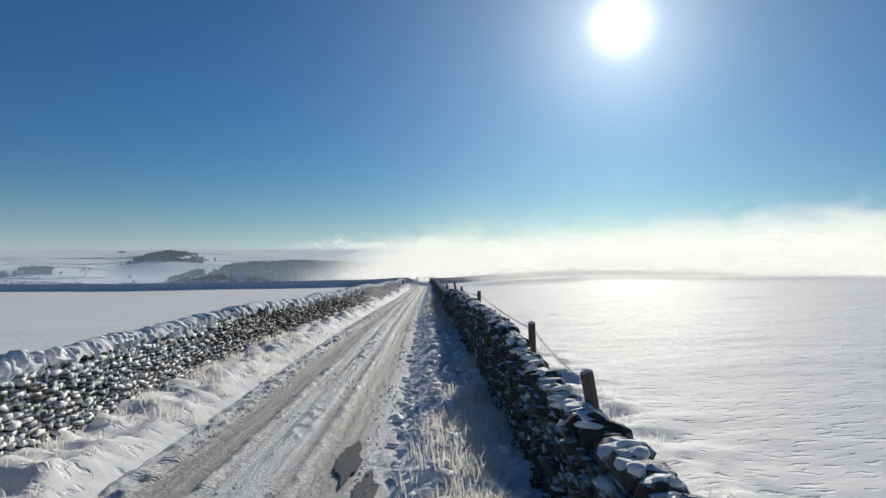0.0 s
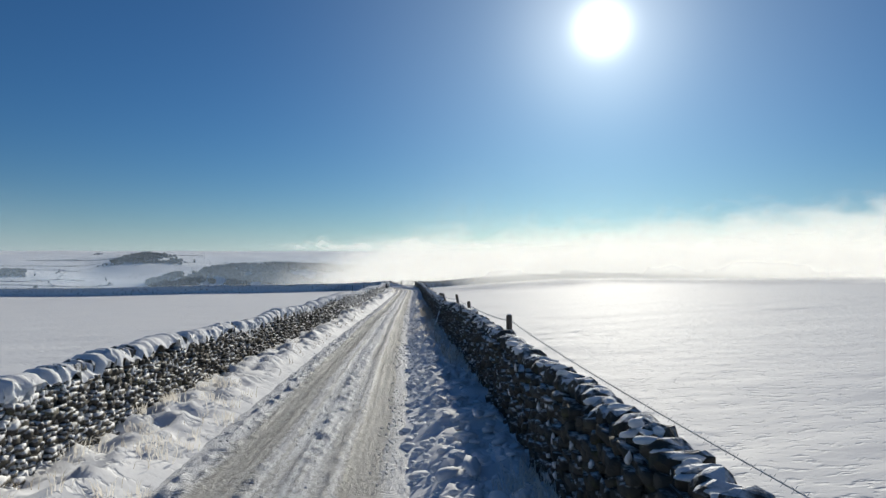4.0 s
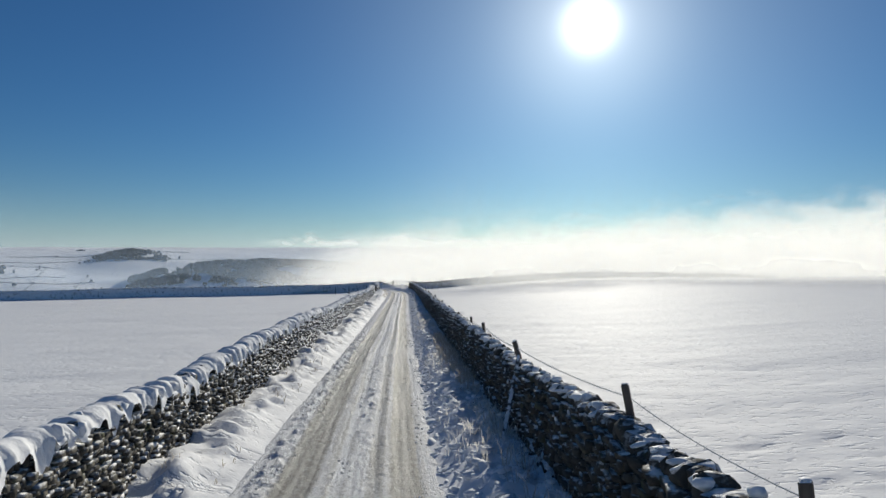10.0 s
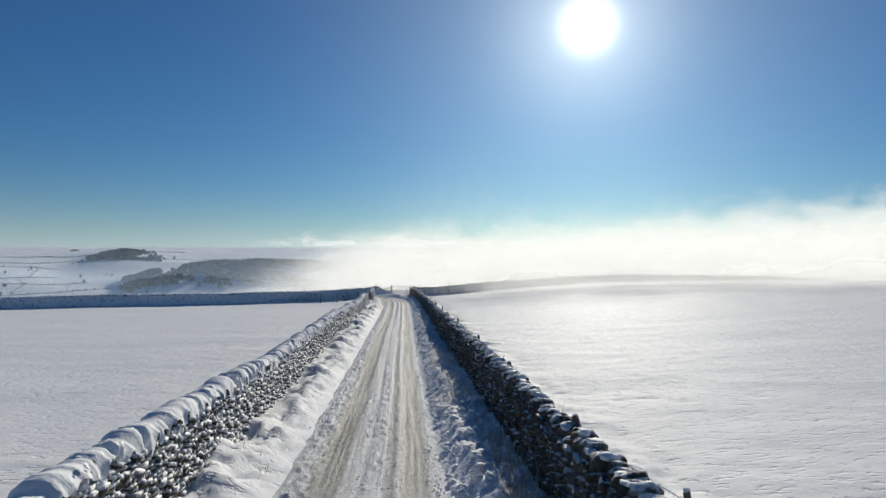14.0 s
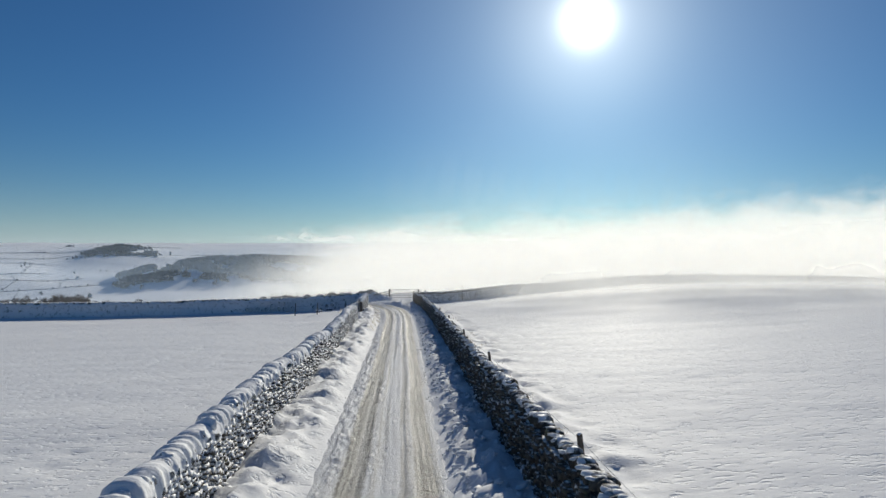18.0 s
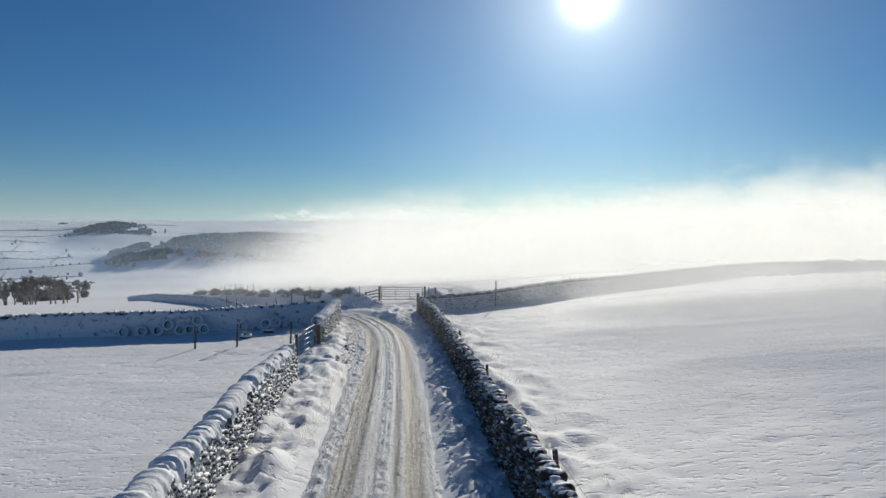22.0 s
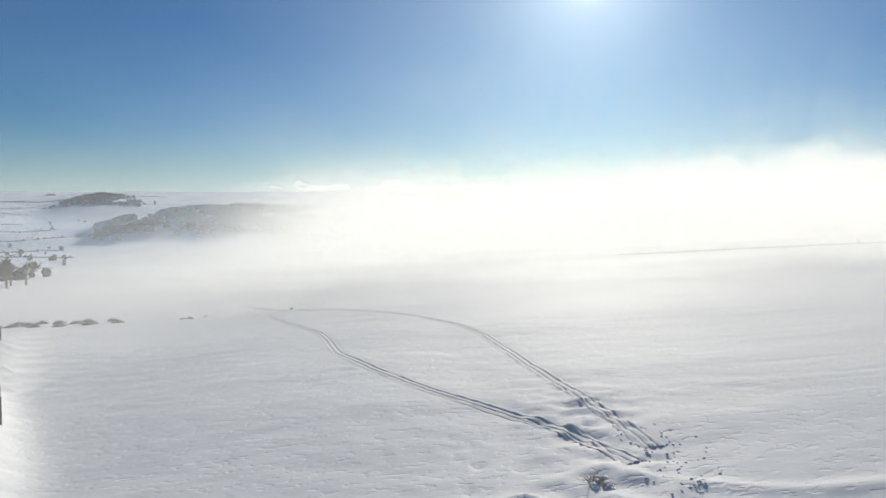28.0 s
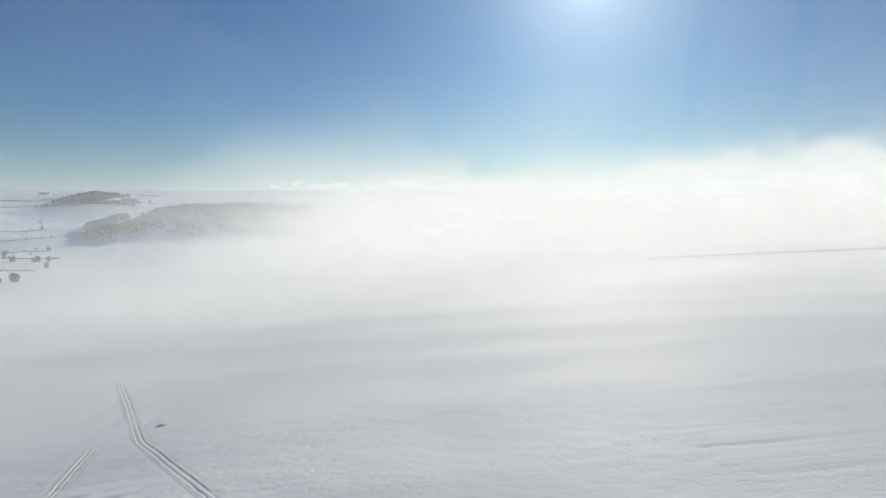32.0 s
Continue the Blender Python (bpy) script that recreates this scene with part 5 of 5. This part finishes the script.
def bare_tree(x, y, height, seed):
    r = random.Random(seed)
    root = tagged(empty("tree", pose(x, y, gz(x, y) - 0.4)), "leafless grey-brown winter tree with a dense twiggy crown", "tree", "bare trees in the valley")
    tv, tf, cv, cf = [], [], [], []

    def grow(p, d, length, rad, depth):
        q = p + d * length
        limb(*((tv, tf) if depth < 2 else (cv, cf)), p, q, max(rad, 0.030 * height / 14), max(rad * 0.68, 0.022 * height / 14))
        if depth == 5:
            return
        for _ in range(3 if depth < 3 else 5):
            e = (d + Vector((r.uniform(-1, 1), r.uniform(-1, 1), r.uniform(-0.25, 0.8))) * 0.92).normalized()
            grow(q - d * length * r.uniform(0, 0.6), e, length * r.uniform(0.62, 0.85), rad * 0.6, depth + 1)

    grow(Vector((0, 0, 0)), Vector((r.uniform(-0.08, 0.08), 0, 1)).normalized(), height * 0.25, height * 0.022, 0)
    mesh_object("trunk", tv, tf, M_BARK, root)
    mesh_object("crown", cv, cf, M_BARK, root)
    return root


for n, (x, y, h) in enumerate(((-232, 452, 15), (-222, 446, 14), (-212, 452, 16), (-203, 445, 15), (-195, 450, 16), (-188, 446, 14), (-181, 452, 13), (-240, 460, 14), (-250, 455, 13), (-262, 462, 13), (-255, 436, 14), (-246, 428, 15), (-238, 434, 16), (-229, 426, 15), (-221, 432, 15), (-213, 427, 14), (-206, 434, 13), (-56, 210, 4.5))):
    bare_tree(x, y, h * 1.65 if h > 6 else h, 300 + n)
vr = random.Random(77)
for n in range(34):
    bare_tree(-300 + 128 * vr.random(), 425 + 60 * vr.random(), vr.uniform(17, 27), 340 + n)

TREE_SHAPES = stone_shapes(8, 21, 2.2, 16, 0.22)


def wood(name, label, outline, count, height, seed, ragged=False):
    """Far woodland: crowns scattered through a stretch of bearings and distances from the lane's start."""
    r = np.random.default_rng(seed)
    box = np.array(outline)[r.integers(0, len(outline), count)]
    feather = 0.13 if ragged else 0.0
    az = np.radians(box[:, 0] + (box[:, 1] - box[:, 0]) * (r.random(count) + r.normal(0, feather, count) if ragged else r.random(count)))
    d = box[:, 2] + (box[:, 3] - box[:, 2]) * (r.random(count) + r.normal(0, feather, count) if ragged else r.random(count))
    x, y = d * np.sin(az), d * np.cos(az)
    keep = fbm(x / 48 + seed, y / 48, 3) + 0.5 * (fbm(x / 170 + seed, y / 110, 2) - 0.375) >= (0.335 if ragged else -1.0)
    x, y = x[keep], y[keep]
    h = height * r.uniform(0.45, 1.0, len(x)) * (0.7 + 0.9 * fbm(x / 33, y / 33 + seed, 2))
    w = h * r.uniform(0.7, 1.25, len(x))
    z = ground_z(x, y) + h * 0.42
    turn = r.uniform(0, 360, len(x))
    placed = [(k % 8, pose(float(x[k]), float(y[k]), float(z[k]), 0, 0, float(turn[k])) @ Matrix.Diagonal((w[k], w[k], h[k], 1))) for k in range(len(x))]
    return tagged(joined(name, TREE_SHAPES, placed, M_WOOD_FAR, None), label, "woodland", kind="stuff")


wood("far_woodland", "dark leafless woodland on the far valley spur", ((-21.3, -19.4, 1400, 1520), (-19.8, -17.2, 1390, 1530), (-17.6, -14.5, 1385, 1545), (-15, -11, 1390, 1560), (-11.5, -6, 1400, 1580), (-6.5, 1, 1420, 1600)), 12500, 11, 31, True)
wood("hill_plantation", "dark plantation on the snowy hilltop", ((-24.2, -19.4, 1850, 1930), (-23.4, -20.2, 1880, 1990), (-22.6, -21, 1860, 1985)), 2600, 10, 32, True)
wood("far_copse", "dark copse on the snowy hillside", ((-35.5, -30.6, 1640, 1700), (-37, -33, 1620, 1710), (-30.8, -28.6, 1690, 1715)), 1500, 9, 33, True)
wood("far_ridge_wood", "dark wood along the far ridge, dimmed by fog", ((1, 9, 2150, 2230), (8, 19, 2150, 2230), (22, 32, 1480, 1530)), 1500, 9, 38, True)
wood("valley_copse", "small group of trees beside a field wall", ((-24, -21.3, 600, 640),), 90, 9, 37, True)
wood("scattered_trees", "single far trees dotted over snowy fields", ((-36, -22, 900, 1800),), 46, 8, 35)
wood("ridge_trees", "small clump of far trees on the ridge", ((-25.6, -24.9, 2300, 2330),), 16, 7, 36)


def far_wall(points, thick, height, bushes, seed):
    """A field boundary on the far slopes, given by bearings and distances."""
    r = random.Random(seed)
    line = []
    for (a0, d0), (a1, d1) in zip(points[:-1], points[1:]):
        for i in range(30):
            t = i / 30
            a, d = radians(a0 + (a1 - a0) * t), d0 + (d1 - d0) * t
            line.append((d * math.sin(a), d * math.cos(a)))
    vs = []
    for x, y in line:
        z = gz(x, y)
        for o, h in ((-0.5 * thick, -2.0), (-0.4 * thick, 0.65 * height), (0.4 * thick, 0.65 * height), (0.5 * thick, -2.0)):
            vs.append((x, y + o, z + h))
    ob = mesh_object("field_boundary", vs, grid_faces(4, len(line)), M_WOOD_FAR)
    tagged(ob, "dark wall and hedge line between far snowy fields", "field boundary", "far field boundaries")
    placed = []
    for _ in range(bushes):
        x, y = r.choice(line)
        h = r.uniform(1.5, 4.5)
        placed.append((r.randrange(8), pose(x + r.uniform(-6, 6), y, gz(x, y) + h * 0.4) @ Matrix.Diagonal((h, h, h, 1))))
    if placed:
        joined("hedge_trees", TREE_SHAPES, placed, M_WOOD_FAR, ob)


FAR_LINES = (
    (((-37, 1010), (-32, 1000), (-27, 960), (-22.5, 880)), 14), (((-37, 1150), (-31, 1170), (-26, 1120), (-22, 1080)), 18), (((-37, 1260), (-33, 1300), (-28, 1290), (-23, 1240)), 10),
    (((-36, 1390), (-31, 1370), (-26, 1400), (-22.5, 1450)), 12), (((-37, 1500), (-32, 1540), (-27, 1500), (-24, 1520)), 14), (((-36, 1600), (-30, 1580), (-26, 1640)), 10),
    (((-35, 1760), (-30, 1800), (-26, 1780)), 12), (((-33, 1900), (-28, 1860), (-25, 1920)), 8), (((-30, 2050), (-24, 2010), (-17, 2080)), 10), (((-20, 1880), (-15, 1960), (-10, 2010)), 12),
    (((-35, 1160), (-34, 1270), (-34.2, 1400)), 3), (((-31.5, 1000), (-30.6, 1170)), 2), (((-29, 1180), (-28, 1370)), 3), (((-26, 1130), (-25.4, 1280)), 3), (((-33, 1390), (-31.8, 1540)), 3), (((-29, 1380), (-28.2, 1500), (-28.6, 1600)), 4), (((-32, 1590), (-31, 1790)), 3), (((-28, 1590), (-27.4, 1780)), 3), (((-25.5, 1420), (-25, 1560)), 2),
    (((16, 560), (26, 520), (38, 500)), 2), (((-4, 1800), (10, 1850), (24, 1900), (36, 1800)), 60))
for n, (pts, b) in enumerate(FAR_LINES):
    th, h = 1.1, 1.2 + 0.25 * (n % 3)
    far_wall(pts, th, h, b, 400 + n)
# ---- fog bank ----


def fog_sheet(y, width, low_z, high_z, strength, left_a, left_b, size, seed, rise=0.0, fall=0.0, soft=None, tint=(0.70, 0.705, 0.70, 1), puff=1.0):
    """A veil standing on the ground, thinning out where it touches the snow."""
    xs = np.linspace(-width, width, 121)
    foot = ground_z(xs, y + 0 * xs)
    top = high_z + 0.5 * (high_z - low_z) + np.maximum(xs, 0) * rise
    soft = soft or 2.4 + 0.008 * y
    Z = np.stack([foot - 0.15, foot + soft, np.maximum(top, foot + soft + 1)])
    X = np.stack([xs, xs, xs])
    V = np.stack([0 * xs, 0 * xs + 1, 0 * xs + 1])
    m = fog_material("fog_and_haze", strength, low_z + 0.35 * (high_z - low_z), high_z, seed, left_a, left_b, size, rise, fall, tint, puff)
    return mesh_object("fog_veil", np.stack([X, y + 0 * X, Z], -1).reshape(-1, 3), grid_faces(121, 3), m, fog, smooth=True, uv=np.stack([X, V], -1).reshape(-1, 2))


fog = tagged(empty("fog_bank", pose(0, 150, -6)), "low bank of sunlit white fog drifting over the snow", "fog", kind="stuff")
fog.matrix_world = Matrix.Identity(4)
for n, (y, a) in enumerate(((122, 0.34), (131, 0.48), (140, 0.64))):
    fog_sheet(y, 160 + y, -14, 5, a, 3, 17, 13 + n, n + 51, soft=0.8)
fog_sheet(142.5, 300, -14, 5, 0.6, 12, 32, 17, 58, soft=0.8)
for n, (y, a) in enumerate(((94, 0.14), (101, 0.22), (107, 0.27), (112, 0.32), (128, 0.3))):
    fog_sheet(y, 200 + y, -14, 3, a, 14, 42, 15 + n, n + 91, soft=0.8)
for n, (y, a) in enumerate(((119, 0.12), (127, 0.17), (136, 0.19))):
    fog_sheet(y, 60 + y, -14, 2.5, a, -9, 7, 11 + n, n + 81)
for n, (y, a) in enumerate(((146, 0.11), (153, 0.11), (160, 0.11), (167, 0.11), (174, 0.11), (181, 0.05), (187, 0.07), (194, 0.10), (204, 0.15), (216, 0.18), (231, 0.22), (248, 0.27), (270, 0.28))):
    fog_sheet(y, 160 + y, float(lane_z(y)) - 6, 4.6 + 0.07 * (y - 146), a, -0.24 * y - 14, -0.22 * y + 50, 9 + n, n + 1, fall=0.38)
for n, (y, a, top, lean) in enumerate(((300, 0.30, 6, 0.02), (350, 0.32, 8, 0.03), (420, 0.36, 10, 0.05), (520, 0.38, 15, 0.08), (600, 0.40, 20, 0.09))):
    fog_sheet(y, 260 + 1.1 * y, -34, top, a, -0.24 * y, 0.02 * y, 26 + 7 * n, n + 21, rise=lean, fall=0.24, puff=1.25)
for n, (y, a, low, top) in enumerate(((700, 0.42, -50, 25), (850, 0.44, -56, 32), (1050, 0.46, -66, 39), (1250, 0.5, -100, -22))):
    fog_sheet(y, 260 + 1.2 * y, low, top, a, -0.25 * y, 0.02 * y, 44 + 14 * n, n + 31, rise=0.07, fall=0.16, puff=1.2)
# thin wisps rising over the lower field
for n, (y, a, top) in enumerate(((197, 0.05, 24), (216, 0.06, 30))):
    fog_sheet(y, 160 + y, -4, top, a, -14, 12, 44 + 6 * n, n + 41)
# distance haze over the whole valley, painted as thin blue-tinted veils
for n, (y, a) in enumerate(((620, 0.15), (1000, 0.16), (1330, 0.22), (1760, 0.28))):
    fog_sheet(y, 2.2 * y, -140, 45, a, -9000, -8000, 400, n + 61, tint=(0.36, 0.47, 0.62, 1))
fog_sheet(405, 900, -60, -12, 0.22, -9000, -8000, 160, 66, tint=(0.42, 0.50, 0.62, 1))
# cloud lying along the far horizon
fog_sheet(3400, 4200, -30, 80, 0.9, -760, -480, 120, 71, puff=1.4)
